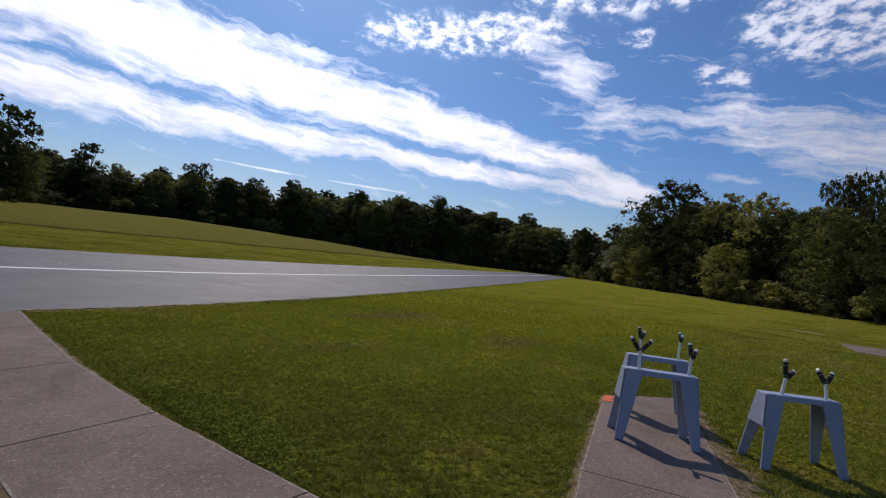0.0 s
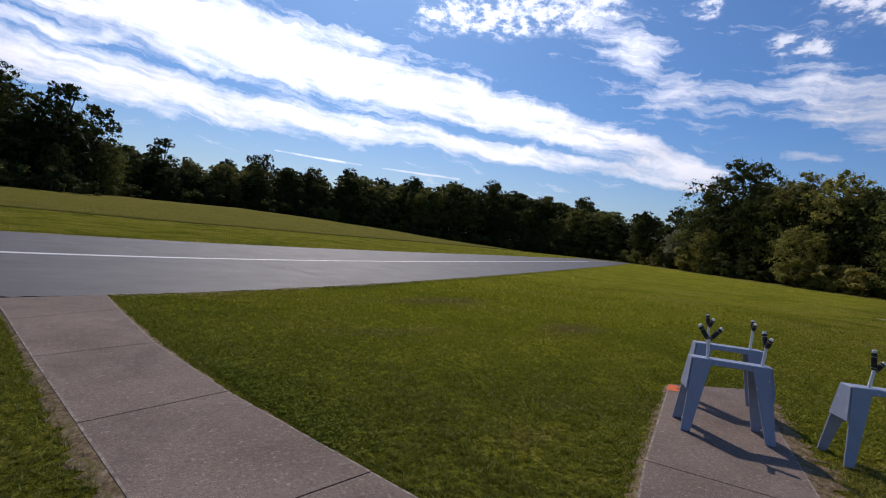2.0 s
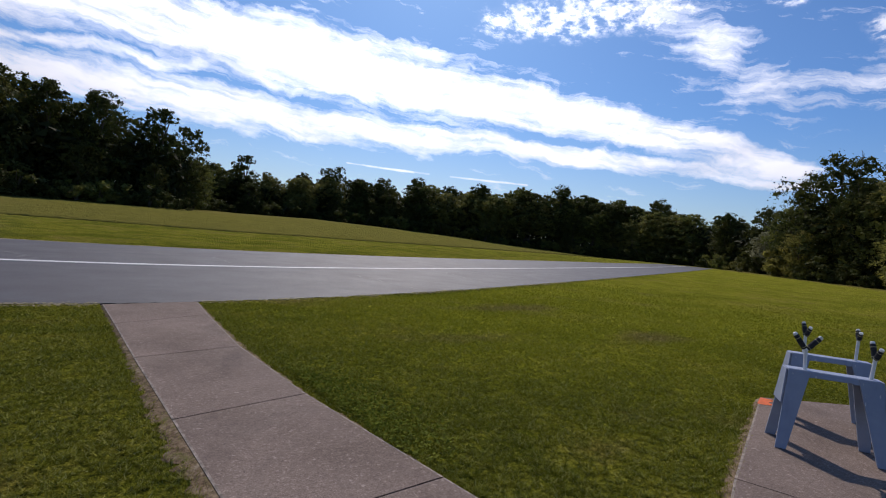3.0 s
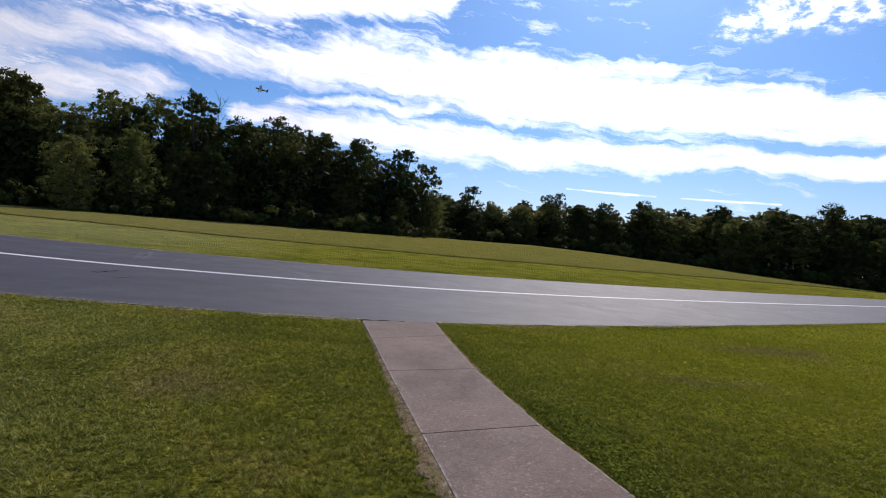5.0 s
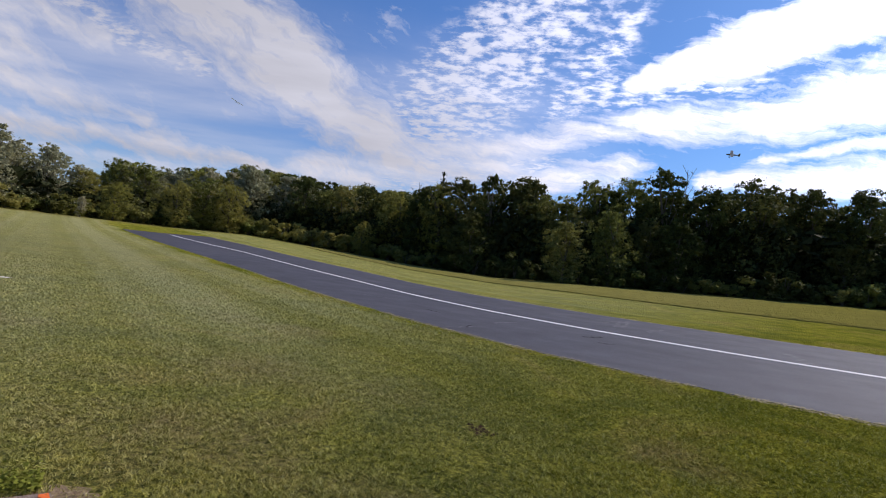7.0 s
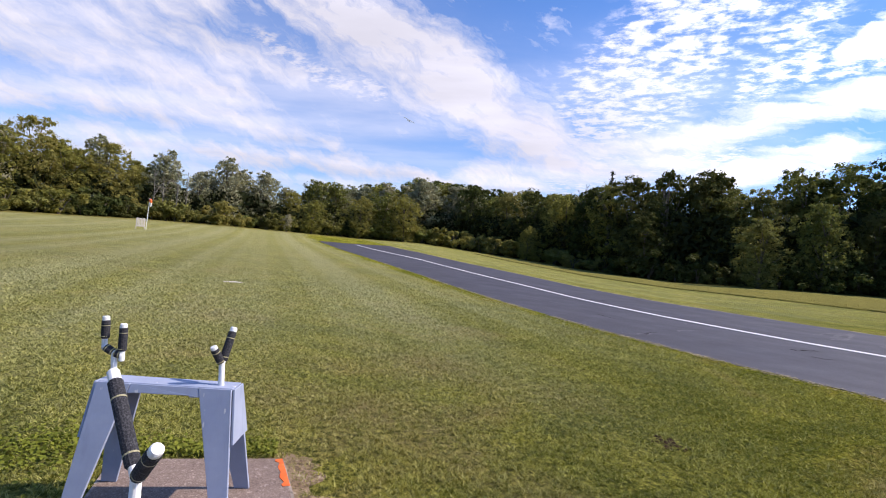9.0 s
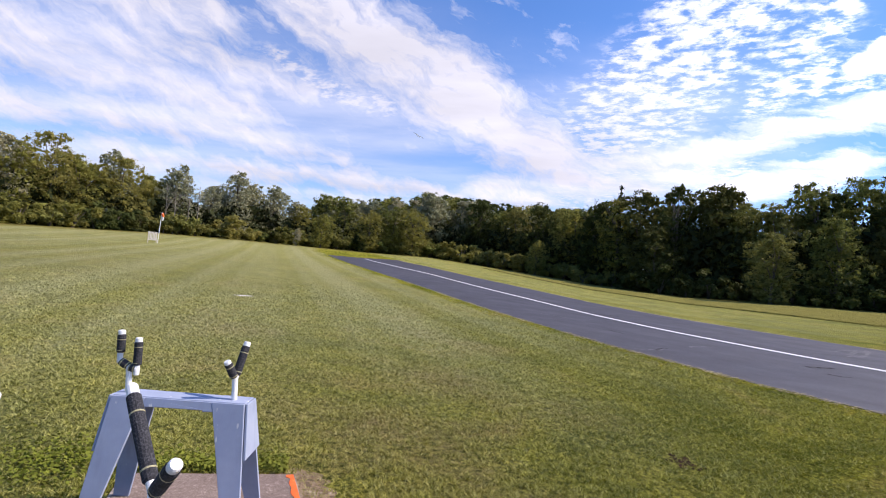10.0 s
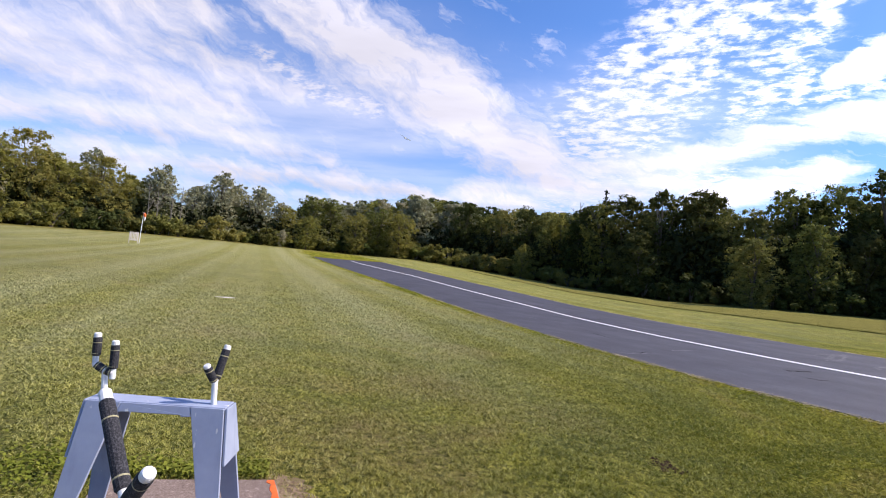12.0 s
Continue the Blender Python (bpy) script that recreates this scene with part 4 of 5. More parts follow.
# ---- the wood's interior, its shade put into the leaf colour ----
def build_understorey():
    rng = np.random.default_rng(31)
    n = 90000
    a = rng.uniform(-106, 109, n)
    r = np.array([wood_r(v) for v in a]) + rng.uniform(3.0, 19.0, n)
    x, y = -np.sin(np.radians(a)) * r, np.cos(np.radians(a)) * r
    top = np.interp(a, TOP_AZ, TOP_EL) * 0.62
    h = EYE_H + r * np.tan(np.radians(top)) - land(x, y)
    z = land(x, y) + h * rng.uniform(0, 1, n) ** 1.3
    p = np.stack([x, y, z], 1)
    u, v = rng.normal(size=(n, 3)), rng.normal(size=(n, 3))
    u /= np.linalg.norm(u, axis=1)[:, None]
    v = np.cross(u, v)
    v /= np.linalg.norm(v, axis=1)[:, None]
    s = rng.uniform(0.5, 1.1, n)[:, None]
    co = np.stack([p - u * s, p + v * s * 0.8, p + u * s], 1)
    tagged(new("understorey", quads_mesh("understorey", co, LEAF_SHADE, 3)), "dense undergrowth between the trees, coloured dark for shade", "undergrowth", kind="stuff")


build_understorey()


# ---- soil along the concrete and the strip ----
def inside(px, py, poly):
    ok = np.zeros(np.shape(px), bool)
    n = len(poly)
    for i in range(n):
        (x1, y1), (x2, y2) = poly[i], poly[(i + 1) % n]
        cross = ((y1 > py) != (y2 > py)) & (px < (x2 - x1) * (py - y1) / (y2 - y1 + 1e-12) + x1)
        ok ^= cross
    return ok


WALK_POLYS = [left_edge + right_edge[::-1],
              [(2.55, 0.95), (7.25, 2.50), (8.30, 1.74), (2.40, -0.55)],
              [(-3.90, 1.25), (1.05, 0.55), (2.55, 0.95), (2.4, -0.55), (1.2, -0.75), (-2.1, -0.45), (-4.35, 0.18)]]


def soil(points, widths, side, seed):
    """A ragged strip of bare soil along a polyline; side +1 lies to its left."""
    rng = np.random.default_rng(seed)
    verts, faces = [], []
    for i in range(len(points) - 1):
        (x1, y1), (x2, y2) = points[i], points[i + 1]
        length = math.hypot(x2 - x1, y2 - y1)
        steps = max(3, int(length / 0.06))
        nx, ny = -(y2 - y1) / length * side, (x2 - x1) / length * side
        for k in range(steps + (i == len(points) - 2)):
            t = k / steps
            w = (widths[i] * (1 - t) + widths[i + 1] * t) * rng.uniform(0.45, 1.25)
            px, py = x1 + (x2 - x1) * t, y1 + (y2 - y1) * t
            verts += [(px - nx * 0.01, py - ny * 0.01, 0.029), (px + nx * w * 0.6, py + ny * w * 0.6, 0.016), (px + nx * w, py + ny * w, 0.004)]
    for k in range(len(verts) // 3 - 1):
        a, b = 3 * k, 3 * k + 3
        faces += [(a, b, b + 1, a + 1), (a + 1, b + 1, b + 2, a + 2)]
    ob = new("bare_soil", mesh_of("bare_soil", verts, faces, DIRT, True))
    return tagged(ob, "trodden bare soil along the concrete edge", "soil", kind="stuff")


soil(left_edge, [.03, .04, .08, .15, .15, .13], -1, 41)
soil(right_edge, [.05, .07, .10, .06, .05, .05], 1, 42)
soil([(4.4, .30), (6.2, .965), (8.3, 1.74)], [.30, .30, .20], -1, 43)
soil([(3.2, 1.15), (4.39, 1.60), (7.25, 2.50)], [.08, .09, .05], 1, 44)
soil([(-4.2, 0.55), (-3.90, 1.25), (-3.2, 1.11), (-2.0, 0.88)], [.03, .34, .34, .2], 1, 45)
for xa, xb, xn in ((-70, -12, 160), (-12, 0.84, 90), (2.36, 12, 70), (12, 100, 220)):
    ribbon("verge", np.linspace(xa, xb, xn), 9.50, 9.905, 0.0285, 0.04, GROUND, "turf edge along the asphalt", parent=runway, rag=0.02, slope=True)
ribbon("verge", spread(-76, 108, 300), 24.26, 24.46, 0.033, 0.04, GRIT, "pale dead grass and grit edge", parent=runway, rag=0.06)


# ---- grass ----
def blades(name, x, y, h, w, material, label, category, seed, bend=0.5):
    rng = np.random.default_rng(seed)
    n = len(x)
    g = rng.uniform(0, 2 * np.pi, n)
    z = land(x, y)
    base = np.stack([x, y, z - 0.004], 1)
    side = np.stack([np.cos(g), np.sin(g), 0 * g], 1) * (w / 2)[:, None]
    g2 = rng.uniform(0, 2 * np.pi, n)
    lean = bend * rng.uniform(0.3, 1.7, n)
    tip = base + np.stack([np.cos(g2) * h * lean, np.sin(g2) * h * lean, h], 1)
    co = np.stack([base - side, base + side, tip], 1)
    me = quads_mesh(name, co, material, 3)
    me.attributes.new("dry", "FLOAT", "POINT").data.foreach_set("value", np.repeat(dryness(x, y), 3).astype(np.float32))
    me.attributes.new("pale", "FLOAT", "POINT").data.foreach_set("value", np.repeat(paleness(x), 3).astype(np.float32))
    me.attributes.new("stripe", "FLOAT", "POINT").data.foreach_set("value", np.repeat(strip_of(x, y) / 2.6, 3).astype(np.float32))
    me.attributes.new("yellow_green", "FLOAT", "POINT").data.foreach_set("value", np.repeat(yellow_green_share(x, y, strip_of(x, y)), 3).astype(np.float32))
    return tagged(new(name, me), label, category, kind="stuff")


def patchy(x, y, cell, seed):
    """Smooth value noise, 0 to 1, on a square grid."""
    u, v = x / cell, y / cell
    i, j = np.floor(u).astype(np.int64), np.floor(v).astype(np.int64)
    fu, fv = u - i, v - j
    fu, fv = fu * fu * (3 - 2 * fu), fv * fv * (3 - 2 * fv)
    table = np.random.default_rng(seed).random(4096)

    def at(p, q):
        return table[(p * 73 + q * 1259) % 4096]
    return (at(i, j) * (1 - fu) + at(i + 1, j) * fu) * (1 - fv) + (at(i, j + 1) * (1 - fu) + at(i + 1, j + 1) * fu) * fv


def off_line(x, y, pts):
    """How far points lie from a polyline."""
    best = np.full(np.shape(x), 1e9)
    for (x1, y1), (x2, y2) in zip(pts, pts[1:]):
        l2 = (x2 - x1) ** 2 + (y2 - y1) ** 2
        t = np.clip(((x - x1) * (x2 - x1) + (y - y1) * (y2 - y1)) / l2, 0, 1)
        best = np.minimum(best, np.hypot(x - x1 - t * (x2 - x1), y - y1 - t * (y2 - y1)))
    return best


def build_lawn():
    rng = np.random.default_rng(51)
    n = 2300000
    a = np.radians(rng.uniform(-100, 102, n))
    r = np.exp(rng.uniform(np.log(1.9), np.log(27), n))
    m = 60000
    a = np.concatenate([a, np.radians(rng.uniform(-180, 180, m))])
    r = np.concatenate([r, np.sqrt(rng.uniform(0.05, 60, m))])
    thin = rng.random(n + m) < np.clip((31 - r) / 20, 0, 1)
    a, r = a[thin], r[thin]
    x, y = -np.sin(a) * r, np.cos(a) * r
    clump = 0.62 * patchy(x, y, 0.042, 53) + 0.24 * patchy(x, y, 0.11, 54) + 0.14 * patchy(x, y, 0.6, 55)
    s = strip_of(x, y)
    keep = (s < 9.85) | ((s > 24.5) & (s < 45) & (rng.random(len(x)) < 0.5))
    keep &= rng.random(len(x)) < np.clip((clump - 0.39) / 0.11, 0.04, 1)
    keep &= ~((np.hypot((x + 2.88) / 0.24, (y - 4.72) / 0.16) < 1) & (rng.random(len(x)) < 0.7))
    keep &= np.hypot((x - 7.08) / 0.36, (y - 2.54) / 0.22) > 1
    keep &= ~((np.hypot((x + 3.7) / 0.55, (y - 1.40) / 0.28) < 1) & (rng.random(len(x)) < 0.8))
    for poly in WALK_POLYS:
        keep &= ~inside(x, y, poly)
    worn = off_line(x, y, left_edge) < 0.13 * patchy(x, y, 0.16, 57)
    worn |= off_line(x, y, [(4.4, .30), (6.2, .965), (8.3, 1.74)]) < 0.24
    worn |= off_line(x, y, right_edge[1:4]) < 0.06
    keep &= ~(worn & (rng.random(len(x)) < 0.72))
    x, y, r, clump = x[keep], y[keep], r[keep], clump[keep]
    k = np.clip(r / 4.2, 0.85, 3.2)
    h = rng.uniform(0.010, 0.022, len(x)) * (0.9 + 0.14 * k) * (0.45 + 1.5 * np.clip((clump - 0.36) / 0.30, 0, 1))
    w = rng.uniform(0.0055, 0.0125, len(x)) * k
    near = r + rng.uniform(-2.5, 2.5, len(r)) < 8.0
    blades("grass", x[near], y[near], h[near], w[near], BLADE, "short mown green grass with dry blades", "grass", 52, 1.25)
    far = ~near
    blades("grass", x[far], y[far], h[far], w[far], BLADE_SPARSE, "short mown grass of the open lawn", "grass", 56, 1.25)


def build_meadow():
    rng = np.random.default_rng(61)
    n = 60000
    x = rng.uniform(-75, 110, n)
    s = 44.5 + 45 * rng.uniform(0, 1, n) ** 1.6
    s[:14000] = 44.6 + np.abs(rng.normal(0, 0.45, 14000))
    y = strip_y(x, s)
    a, r = np.degrees(np.arctan2(-x, y)), np.hypot(x, y)
    keep = (r < np.interp(a, LAND_AZ, LAND_R) * 1.02) & (a > -75) & (a < 62)
    x, y = x[keep], y[keep]
    edge = strip_of(x, y) < 45.4
    h = rng.uniform(0.03, 0.09, len(x)) * np.where(edge, 1.9, 1.0)
    blades("meadow_grass", x, y, h, rng.uniform(0.02, 0.045, len(x)), MEADOW, "uncut straw-coloured meadow grass", "grass", 62, 0.4)


MEADOW = mat_leaves("meadow_blades", (0.128, 0.122, 0.026), (0.178, 0.160, 0.044), (0.186, 0.158, 0.052), 0.25)
build_lawn()
build_meadow()


def build_meadow_edge():
    """The low bank of uncut turf behind the last mown swath."""
    rng = np.random.default_rng(64)
    verts, faces = [], []
    xs = np.linspace(-44, 70, 460)
    for x in xs:
        y0 = 44.6 + rng.normal(0, 0.13)
        top = rng.uniform(0.04, 0.12)
        for s0, up in ((y0, -0.05), (y0 + 0.05, top * 0.8), (y0 + 0.35, top), (y0 + 1.6, 0.05), (y0 + 3.0, -0.04)):
            y = float(strip_y(x, s0))
            verts.append((x, y, float(land(x, y)) + up))
    for i in range(len(xs) - 1):
        a, b = 5 * i, 5 * i + 5
        faces += [(a + j, b + j, b + j + 1, a + j + 1) for j in range(4)]
    turf = mat_plain("meadow_turf", (0.185, 0.168, 0.040), 1.0, 0.0, 4.0, 0.4, 0.8)
    tagged(new("meadow_edge", mesh_of("meadow_edge", verts, faces, turf, True)), "low edge of uncut straw-coloured turf", "grass", kind="stuff")


build_meadow_edge()


# ---- upright arms of the U-shaped fork ----
def upright_arm(stand, x, y, z0, z1):
    post = part("fork_arm", rod((x, y, z0), (x - 0.004, y, z1), 0.0165), PVC, stand, "white plastic pipe")
    part("foam_sleeve", rod((x, y, z0 + 0.06), (x - 0.003, y, z1 - 0.018), 0.024, 14, 0.3), FOAM, post, "black foam sleeve")
    part("end_cap", rod((x - .004, y, z1 - 0.03), (x - .004, y, z1 + 0.005), 0.0205, 14, 0.3), PVC, post, "white end cap")
    for z in (z0 + 0.075, z1 - 0.05):
        part("tie_band", rod((x - .003, y, z - 0.003), (x - .003, y, z + 0.003), 0.0255, 12, 0.2), TIE, post)


u_stand = [o for o in scene.objects if o.get("label", "") == "grey-blue painted plywood stand beside orange slab mark"][0]
upright_arm(u_stand, -.407, 0.0, .885, 1.074)
upright_arm(u_stand, -.302, 0.0, .815, 1.036)


# ---- details of the field ----
def polar(a, r):
    return -math.sin(radians(a)) * r, math.cos(radians(a)) * r


def bare_trunk(a, r, top, label, lean=0.0, branches=7, seed=0, thick=0.12, material=None):
    """A dead tree: tapered trunk with bare forking branches."""
    rng = np.random.default_rng(seed)
    x, y = polar(a, r)
    g = float(land(x, y))
    h = EYE_H + r * math.tan(radians(top)) - g
    ob = tagged(holder("dead_tree", pose(x, y, g - 0.1)), label, "tree")
    pts = [Vector((lean * t * h, 0.1 * math.sin(3 * t), t * h)) for t in np.linspace(0, 1, 8)]
    part("trunk", tube(pts, list(np.linspace(thick, thick * 0.25, 8)), 8), material or BARK, ob)
    for i in range(branches):
        t = rng.uniform(0.45, 0.97)
        b = Vector((lean * t * h, 0.1 * math.sin(3 * t), t * h))
        g2, ln = rng.uniform(0, 6.28), rng.uniform(0.10, 0.24) * h * (1.15 - t)* 2
        tip = b + Vector((math.cos(g2) * ln * 0.6, math.sin(g2) * ln * 0.6, ln))
        mid = b.lerp(tip, 0.5) + Vector((0, 0, -0.05 * ln))
        bits = [tube([b, mid, tip], [thick * 0.35, thick * 0.2, 0.02], 5)]
        for _ in range(3):
            q = b.lerp(tip, rng.uniform(0.4, 0.9))
            e2 = q + Vector((rng.normal(0, 0.25), rng.normal(0, 0.25), rng.uniform(0.2, 0.6))) * ln * 0.5
            bits.append(tube([q, e2], [0.03, 0.012], 4))
        part("branch", merge(bits), material or BARK, ob)
    return ob


PALE_BARK = mat_plain("pale_bark", (0.25, 0.225, 0.19), 0.9, 0.2, 3.0, 0.5)
snag = bare_trunk(37.6, wood_r(37.6) + 4, 10.5, "dead ivy-clad snag above the wood", 0.01, 2, 71, 0.42)
ivy_rng = np.random.default_rng(79)
ivy_c = np.stack([ivy_rng.normal(0.1, 0.18, 60), ivy_rng.normal(0, 0.18, 60), ivy_rng.uniform(9.0, 18.4, 60)], 1)
foliage("ivy", *leaf_cloud(ivy_rng, ivy_c, ivy_rng.uniform(0.25, 0.6, 60), 1500, 0.13), LEAF_SHADE, snag)
bare_trunk(32.4, wood_r(32.4) + 5, 10.7, "bare grey dead tree among green trees", 0.02, 14, 81, 0.15, PALE_BARK)
bare_trunk(40.0, wood_r(40.0) + 5, 9.0, "bare grey dead tree among green trees", -0.02, 14, 82, 0.14, PALE_BARK)
bare_trunk(12.0, wood_r(12.0) + 6, 12.2, "bare grey dead tree among green trees", 0.02, 12, 83, 0.14, PALE_BARK)
bare_trunk(22.6, wood_r(22.6) + 9, 9.3, "bare grey dead tree among green trees", 0.02, 9, 72, 0.14, PALE_BARK)
bare_trunk(21.4, wood_r(21.4) + 9, 8.9, "bare grey dead tree among green trees", -0.03, 8, 73, 0.13, PALE_BARK)
bare_trunk(-76.0, wood_r(-76) + 6, 10.6, "bare grey dead tree among green trees", 0.05, 7, 74, 0.12, PALE_BARK)
for a, ln, sd in ((83.2, -0.10, 75), (84.4, -0.22, 76), (85.2, -0.16, 77), (82.4, 0.06, 78)):
    bare_trunk(a, wood_r(a) - 1.0, 6.2, "slender pale-barked leaning tree at the wood's edge", ln, 9, sd, 0.10, PALE_BARK)


def build_windsock():
    x, y = polar(86.1, 64.0)
    z = float(land(x, y))
    turn = math.degrees(math.atan2(y, x)) + 90
    crate = tagged(holder("slatted_crate", pose(x, y, z, 0, 0, turn) @ Matrix.Diagonal((.80, .72, 1.05, 1))), "pale weathered slatted wooden crate on the lawn", "crate")
    for sx in (-1, 1):
        for sy in (-1, 1):
            part("post", board([(sx * .5 - .04, sy * .45, 0), (sx * .5 + .04, sy * .45, 0), (sx * .5 + .04, sy * .45, 1.12), (sx * .5 - .04, sy * .45, 1.12)], 0.08, (0, 1, 0)), PALE, crate)
    for k in range(6):
        sx = -.42 + k * .168
        for sy in (-1, 1):
            part("slat", board([(sx - .055, sy * .5, .25), (sx + .055, sy * .5, .25), (sx + .055, sy * .5, 1.14), (sx - .055, sy * .5, 1.14)], 0.03, (0, 1, 0)), PALE, crate)
    for zz in (.35, 1.02):
        for sy in (-1, 1):
            part("rail", board([(-.54, sy * .47, zz - .05), (.54, sy * .47, zz - .05), (.54, sy * .47, zz + .05), (-.54, sy * .47, zz + .05)], 0.03, (0, 1, 0)), PALE, crate)
    mx, my = polar(85.62, 64.4)
    mast = tagged(holder("windsock_mast", pose(mx, my, float(land(mx, my)) - 0.05)), "white mast with drooping orange and white windsock", "windsock")
    part("pole", tube([Vector((0, 0, 0)), Vector((-.02, .06, 1.7)), Vector((-.03, .12, 3.4))], [0.036, 0.034, 0.028], 10), PVC, mast)
    part("hoop", rod((-.03, .10, 3.34), (-.03, .20, 3.34), 0.11, 12, 0.2), PVC, mast)
    part("sock", tube([Vector((-.03, .14, 3.36)), Vector((-.03, .24, 3.20)), Vector((-.03, .26, 2.98))], [0.15, 0.15, 0.12], 12), ORANGE, mast, "orange cloth sock")
    part("sock_tail", tube([Vector((-.03, .26, 2.98)), Vector((-.03, .26, 2.75)), Vector((-.03, .25, 2.55))], [0.12, 0.10, 0.07], 12), LINE, mast, "white cloth tail")


build_windsock()


def aircraft(name, m, label, span, length, wing_mat, body_mat, glider=False):
    ob = tagged(holder(name, m), label, "model aircraft")
    r = length * (0.045 if glider else 0.075)
    part("fuselage", tube([Vector((length * t, 0, 0)) for t in (-.40, -.36, -.15, .1, .45, .6)], [r * .4, r * .8, r, r, r * .45, r * .25], 10), body_mat, ob)
    wz = r * 0.9
    part("wing", board([(-.10 * length, -span / 2, wz + .03), (.10 * length, -span / 2, wz + .03), (.12 * length, 0, wz), (.10 * length, span / 2, wz + .03), (-.10 * length, span / 2, wz + .03), (-.14 * length, 0, wz)], 0.03, (0, 0, 1)), wing_mat, ob)
    part("tailplane", board([(.46 * length, -span * .18, 0), (.60 * length, -span * .18, 0), (.60 * length, span * .18, 0), (.46 * length, span * .18, 0)], 0.015, (0, 0, 1)), wing_mat, ob)
    part("fin", board([(.46 * length, 0, 0), (.62 * length, 0, 0), (.62 * length, 0, .18 * length), (.54 * length, 0, .18 * length)], 0.015, (0, 1, 0)), wing_mat, ob)
    if not glider:
        part("propeller", board([(-.41 * length, -.11, -.012), (-.41 * length, .11, -.012), (-.41 * length, .11, .012), (-.41 * length, -.11, .012)], 0.012, (1, 0, 0)), FOAM, ob)
        for sy in (-1, 1):
            leg = part("wheel_strut", rod((-.12 * length, sy * r * .6, -r * .6), (-.14 * length, sy * .16, -r - .14), 0.008), PVC, ob)
            part("wheel", rod((-.14 * length, sy * .15, -r - .15), (-.14 * length, sy * .18, -r - .15), 0.05, 12, 0.3), FOAM, leg)
    return ob


GREY_SKIN = mat_plain("grey_film", (0.16, 0.17, 0.16), 0.5, 0.4, 6.0, 0.3)
px, py = polar(8.0, 52.0)
aircraft("model_airplane", pose(px, py, EYE_H + 52 * math.tan(radians(13.6)), 38, 6, 14), "small high-wing model aeroplane in flight", 1.35, 1.1, GREY_SKIN, GREY_SKIN)
px, py = polar(60.3, 75.0)
aircraft("model_glider", pose(px, py, EYE_H + 75 * math.tan(radians(14.6)), 25, 0, 150), "white model glider in flight", 1.7, 0.9, PVC, PVC, True)


# ---- marks on the strip ----
def mark(x1, y1, x2, y2, w, material, name, seed, label):
    """A thin uneven streak lying on the asphalt."""
    rng = np.random.default_rng(seed)
    n = max(6, int(math.hypot(x2 - x1, y2 - y1) / 0.16))
    d = Vector((x2 - x1, y2 - y1, 0)).normalized()
    side = Vector((-d.y, d.x, 0))
    verts, faces = [], []
    for k in range(n + 1):
        c = Vector((x1, y1, 0)).lerp(Vector((x2, y2, 0)), k / n) + side * (rng.normal(0, w * 0.55) + w * 0.6 * math.sin(seed + 5.0 * k / n))
        half = w * rng.uniform(0.25, 1.0) / 2
        for p in (c - side * half, c + side * half):
            verts.append((p.x, p.y, float(land(p.x, p.y)) + 0.0345))
    for k in range(n):
        a = 2 * k
        faces.append((a, a + 2, a + 3, a + 1))
    ob = new(name, mesh_of(name, verts, faces, material))
    ob.parent = runway
    ob["label"] = label


for k, row in enumerate([(-.7, 19.3, -.35, 16.95, .20), (-5.0, 19.4, -5.0, 21.6, .14), (8.3, 15.4, 8.8, 12.2, .12),
                         (7.9, 20.0, 10.9, 19.4, .10), (-28.9, 21.2, -27.0, 21.8, .25), (-7.0, 23.0, -7.2, 20.5, .08), (13.0, 14.2, 14.2, 18.0, .10),
                         (-8.0, 10.9, -7.2, 11.0, .07), (20.0, 18.5, 24.0, 19.6, .18), (-8.2, 14.1, -8.4, 15.4, .14), (-8.1, 11.4, -8.0, 12.4, .12), (-6.2, 20.0, -6.8, 23.6, .16), (-14.2, 17.9, -13.8, 18.4, .14), (-6.3, 19.6, -6.9, 23.0, .14), (-9.9, 17.0, -9.4, 16.7, .08), (5.2, 18.2, 4.9, 20.4, .10), (10.5, 21.5, 13.5, 21.0, .14), (-15.2, 15.0, -14.0, 15.6, .09)]):
    mark(*row, SCUFF, "scuff", 80 + k, "pale scuff on the asphalt")
for k, row in enumerate([(-5.4, 14.6, -5.4, 15.4, .14), (-4.9, 13.9, -4.5, 14.1, .10), 
                         (17.0, 16.5, 16.0, 25.0, .05), (-11.3, 14.5, -10.6, 14.1, .10), (-16.1, 19.8, -15.6, 20.6, .10), (-8.0, 12.0, -8.2, 12.8, .07)]):
    mark(*row, TAR, "crack", 95 + k, "dark crack in the asphalt")


# ---- worn places on the lawn ----
def patch(x, y, rx, ry, turn, material, label, seed, z=0.012):
    rng = np.random.default_rng(seed)
    n = 26
    verts = [(x, y, float(land(x, y)) + z)]
    for k in range(n):
        g = 2 * math.pi * k / n
        f = rng.uniform(0.65, 1.15)
        u, v = math.cos(g) * rx * f, math.sin(g) * ry * f
        px = x + u * math.cos(radians(turn)) - v * math.sin(radians(turn))
        py = y + u * math.sin(radians(turn)) + v * math.cos(radians(turn))
        verts.append((px, py, float(land(px, py)) + z * 0.4))
    faces = [(0, 1 + k, 1 + (k + 1) % n) for k in range(n)]
    tagged(new("bare_patch", mesh_of("bare_patch", verts, faces, material, True)), label, "soil", kind="stuff")


DARK_SOIL = mat_plain("dark_soil", (0.055, 0.032, 0.017), 0.98, 0.1, 30.0, 0.6, 0.8)


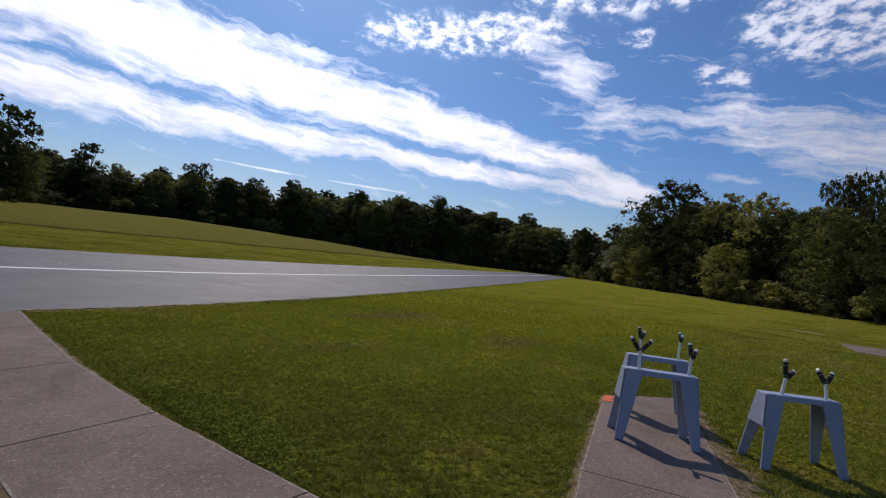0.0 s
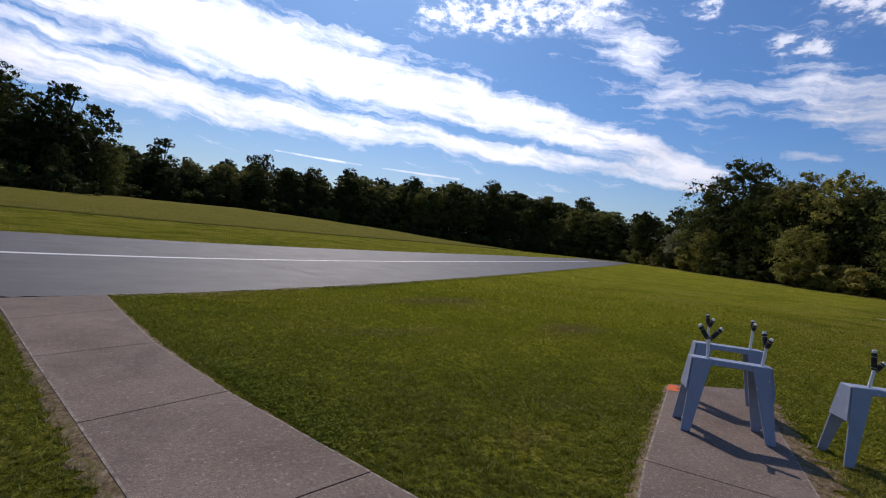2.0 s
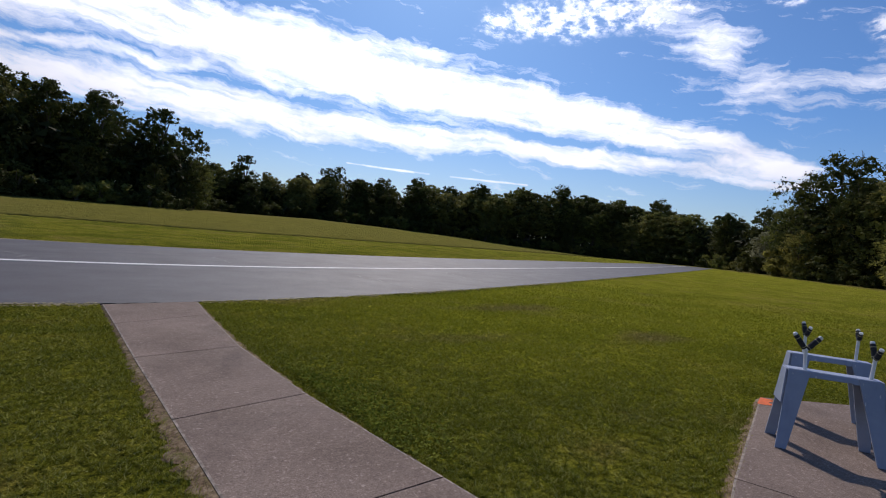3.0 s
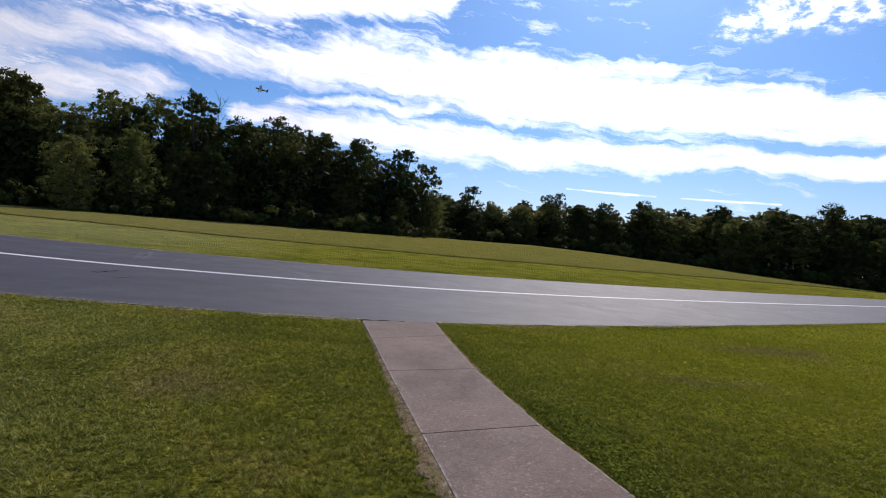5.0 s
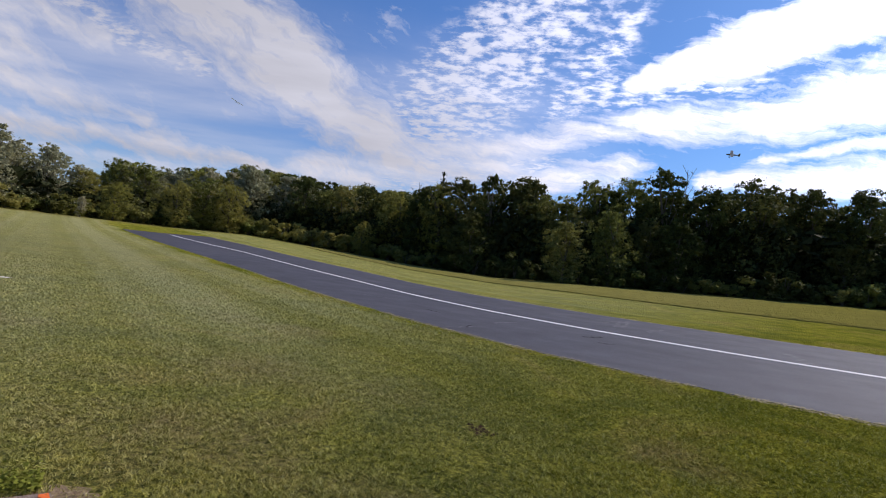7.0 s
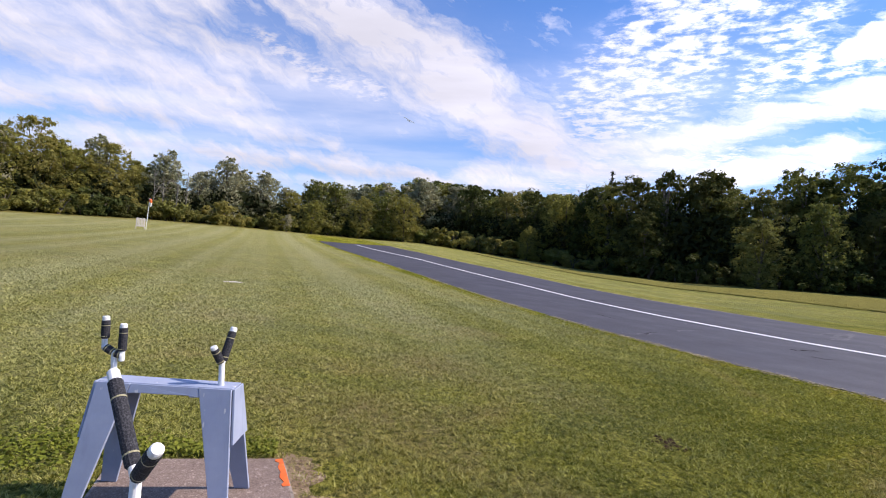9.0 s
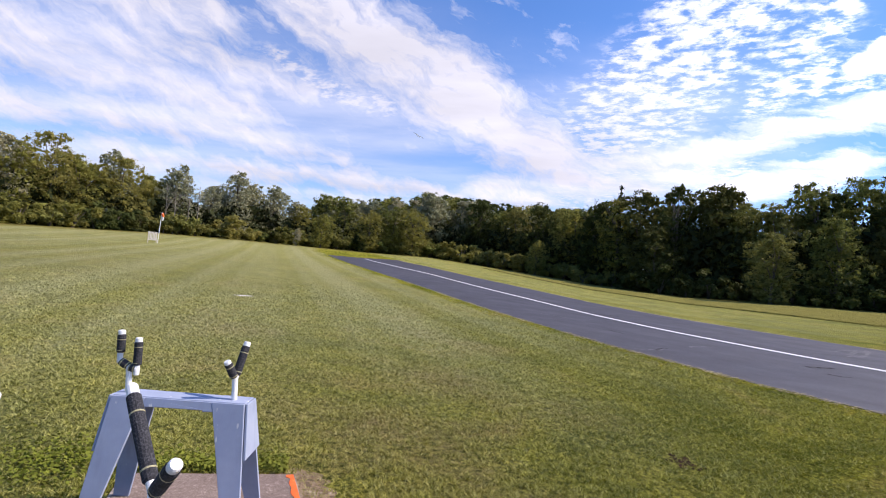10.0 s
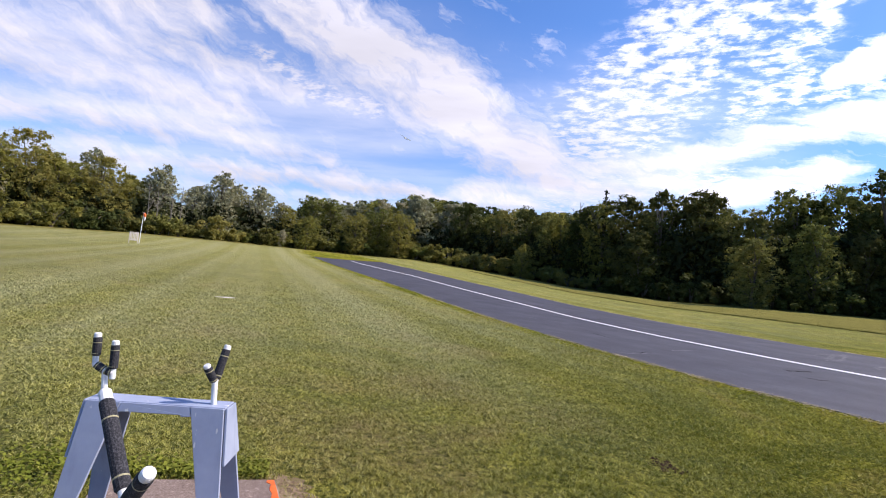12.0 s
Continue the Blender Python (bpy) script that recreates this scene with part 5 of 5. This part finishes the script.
def divot(x, y):
    """Crumbs of dark earth where the turf is torn out."""
    rng = np.random.default_rng(115)
    verts, faces = [], []
    for _ in range(64):
        px, py = x + rng.normal(0, 0.10), y + rng.normal(0, 0.065)
        q, n = rng.uniform(0.008, 0.034), len(verts)
        z = float(land(px, py))
        verts.append((px, py, z + q * 0.5 + 0.004))
        for k in range(6):
            g = k * math.pi / 3 + rng.uniform(-0.3, 0.3)
            f = q * rng.uniform(0.6, 1.2)
            verts.append((px + math.cos(g) * f, py + math.sin(g) * f, z + 0.002))
        faces += [(n, n + 1 + k, n + 1 + (k + 1) % 6) for k in range(6)]
    tagged(new("bare_patch", mesh_of("bare_patch", verts, faces, DARK_SOIL, True)), "small dark divot of bare earth in the lawn", "soil", kind="stuff")


divot(-2.93, 4.72)
patch(-17.6, 3.9, 0.32, 0.15, 80, PALE, "pale worn spot in the lawn", 112, 0.03)
patch(31.8, 1.6, 0.9, 0.3, 85, STRAW, "pale worn spot in the lawn", 113, 0.03)
far_pad = tagged(holder("far_pad"), "pale concrete pad in the lawn", "pad", kind="structure")
slab("slab", [(23.6, -0.35), (27.2, 0.2), (28.5, -3.5), (24.2, -4.0)], far_pad, 0.03)


# ---- clover, edge tufts and straw ----
def build_edges():
    rng = np.random.default_rng(121)
    xs, ys = [], []
    for pts, side, n in ((left_edge, -1, 2600), (right_edge, 1, 3400), ([(2.9, 1.06), (7.25, 2.50)], 1, 2600), ([(4.75, .42), (8.3, 1.74)], -1, 500), ([(7.25, 2.50), (8.3, 1.74)], 1, 900),
                         ([(-4.35, .18), (-3.9, 1.25)], 1, 1500), ([(-4.35, .18), (-2.1, -.45)], -1, 1500)):
        for _ in range(n):
            i = rng.integers(0, len(pts) - 1)
            (x1, y1), (x2, y2) = pts[i], pts[i + 1]
            t, d = rng.uniform(0, 1), abs(rng.normal(0.05, 0.13)) + (0.05 if pts is left_edge else 0.01)
            ln = math.hypot(x2 - x1, y2 - y1)
            xs.append(x1 + (x2 - x1) * t - (y2 - y1) / ln * side * d)
            ys.append(y1 + (y2 - y1) * t + (x2 - x1) / ln * side * d)
    x, y = np.array(xs), np.array(ys)
    keep = np.hypot(x - 7.08, y - 2.52) > 0.30
    for poly in WALK_POLYS:
        keep &= ~inside(x, y, poly)
    x, y = x[keep], y[keep]
    blades("edge_grass", x, y, rng.uniform(0.02, 0.055, len(x)), rng.uniform(0.007, 0.015, len(x)), BLADE, "longer untrimmed grass along the concrete", "grass", 122, 0.8)
    # clover beside the walk
    n = 3200
    t = rng.uniform(0, 1, n)
    cx = 2.30 + np.abs(rng.normal(0.0, 0.34, n)) + 0.02
    cy = 2.7 + 3.4 * rng.beta(2, 2.4, n)
    keep = ~inside(cx, cy, WALK_POLYS[0])
    cx, cy = cx[keep], cy[keep]
    n = len(cx)
    p = np.stack([cx, cy, rng.uniform(0.02, 0.075, n)], 1)
    u = rng.normal(size=(n, 3)) * [1, 1, 0.35]
    u /= np.linalg.norm(u, axis=1)[:, None]
    v = np.cross(u, rng.normal(size=(n, 3)) * [0.3, 0.3, 1])
    v /= np.linalg.norm(v, axis=1)[:, None]
    s = rng.uniform(0.007, 0.016, n)[:, None]
    co = np.stack([p - u * s, p + v * s, p + u * s, p - v * s], 1)
    tagged(new("clover", quads_mesh("clover", co, CLOVER)), "patch of broad-leaved clover beside the concrete", "weeds", kind="stuff")
    # clover round the slab's far end and beside the stand on it
    n = 3000
    t, d = rng.uniform(0, 1, n), np.abs(rng.normal(0, 0.15, n)) + 0.02
    cx = np.concatenate([-4.38 + 0.45 * t - d, rng.normal(-4.75, 0.26, n // 2)])
    cy = np.concatenate([0.10 + 1.10 * t + 0.35 * d, rng.normal(-0.22, 0.24, n // 2)])
    keep = ~inside(cx, cy, WALK_POLYS[2])
    cx, cy = cx[keep], cy[keep]
    n = len(cx)
    p = np.stack([cx, cy, rng.uniform(0.02, 0.085, n)], 1)
    u = rng.normal(size=(n, 3)) * [1, 1, 0.35]
    u /= np.linalg.norm(u, axis=1)[:, None]
    v = np.cross(u, rng.normal(size=(n, 3)) * [0.3, 0.3, 1])
    v /= np.linalg.norm(v, axis=1)[:, None]
    s = rng.uniform(0.008, 0.018, n)[:, None]
    co = np.stack([p - u * s, p + v * s, p + u * s, p - v * s], 1)
    tagged(new("clover", quads_mesh("clover", co, CLOVER)), "dense broad-leaved clover round the slab's end", "weeds", kind="stuff")
    x = np.concatenate([rng.uniform(-30, 40, 9000), rng.uniform(40, 100, 1500)])
    x = x[~((x > 0.75) & (x < 2.45))]
    y = strip_y(x, 9.93 - np.abs(rng.normal(0, 0.07, len(x))))
    blades("edge_grass", x, y, rng.uniform(0.035, 0.065, len(x)), rng.uniform(0.010, 0.024, len(x)), BLADE, "longer untrimmed grass along the asphalt", "grass", 124, 0.9)
    # straw along the far edge of the asphalt
    x = np.concatenate([rng.uniform(-30, 30, 4000), rng.uniform(-60, 90, 2500)])
    s0 = 24.34 + np.abs(rng.normal(0, 0.14, len(x)))
    keep = noise_rows(x) > 0.35
    x, s0 = x[keep], s0[keep]
    blades("edge_straw", x, strip_y(x, s0), rng.uniform(0.02, 0.07, len(x)), rng.uniform(0.01, 0.03, len(x)), STRAW, "pale dead grass along the asphalt edge", "grass", 123, 1.2)
    # flat chaff and grit that lies along the near edge
    x = np.concatenate([rng.uniform(-32, 30, 20000), rng.uniform(-50, 60, 5000)])
    s0 = 9.87 + rng.normal(0, 0.07, len(x)) + 0.08 * (patchy(x, 0 * x, 0.5, 128) - 0.5)
    keep = ~((x > 0.8) & (x < 2.4)) & (patchy(x, s0, 0.7, 127) > rng.uniform(0.1, 0.8, len(x)))
    x, s0 = x[keep], s0[keep]
    n = len(x)
    y = strip_y(x, s0)
    p = np.stack([x, y, land(x, y) + np.where(s0 > 9.86, 0.036, 0.026) + rng.uniform(0, 0.006, n)], 1)
    g = rng.uniform(0, 2 * np.pi, n)
    u = np.stack([np.cos(g), np.sin(g), rng.normal(0, 0.08, n)], 1) * rng.uniform(0.012, 0.040, n)[:, None]
    v = np.stack([-np.sin(g), np.cos(g), rng.normal(0, 0.15, n)], 1) * rng.uniform(0.006, 0.018, n)[:, None]
    co = np.stack([p - u, p + v * 0.9, p + u, p - v], 1)
    tagged(new("edge_straw", quads_mesh("edge_straw", co, STRAW)), "pale chaff and grit along the asphalt edge", "grass", kind="stuff")


def noise_rows(x):
    return 0.5 + 0.5 * np.sin(x * 1.7 + 2 * np.sin(x * 0.6)) * np.cos(x * 0.9)


CLOVER = mat_leaves("clover_leaves", (0.085, 0.115, 0.014), (0.290, 0.310, 0.040), (0.280, 0.280, 0.055), 0.25, 0.9, 0.02)
build_edges()
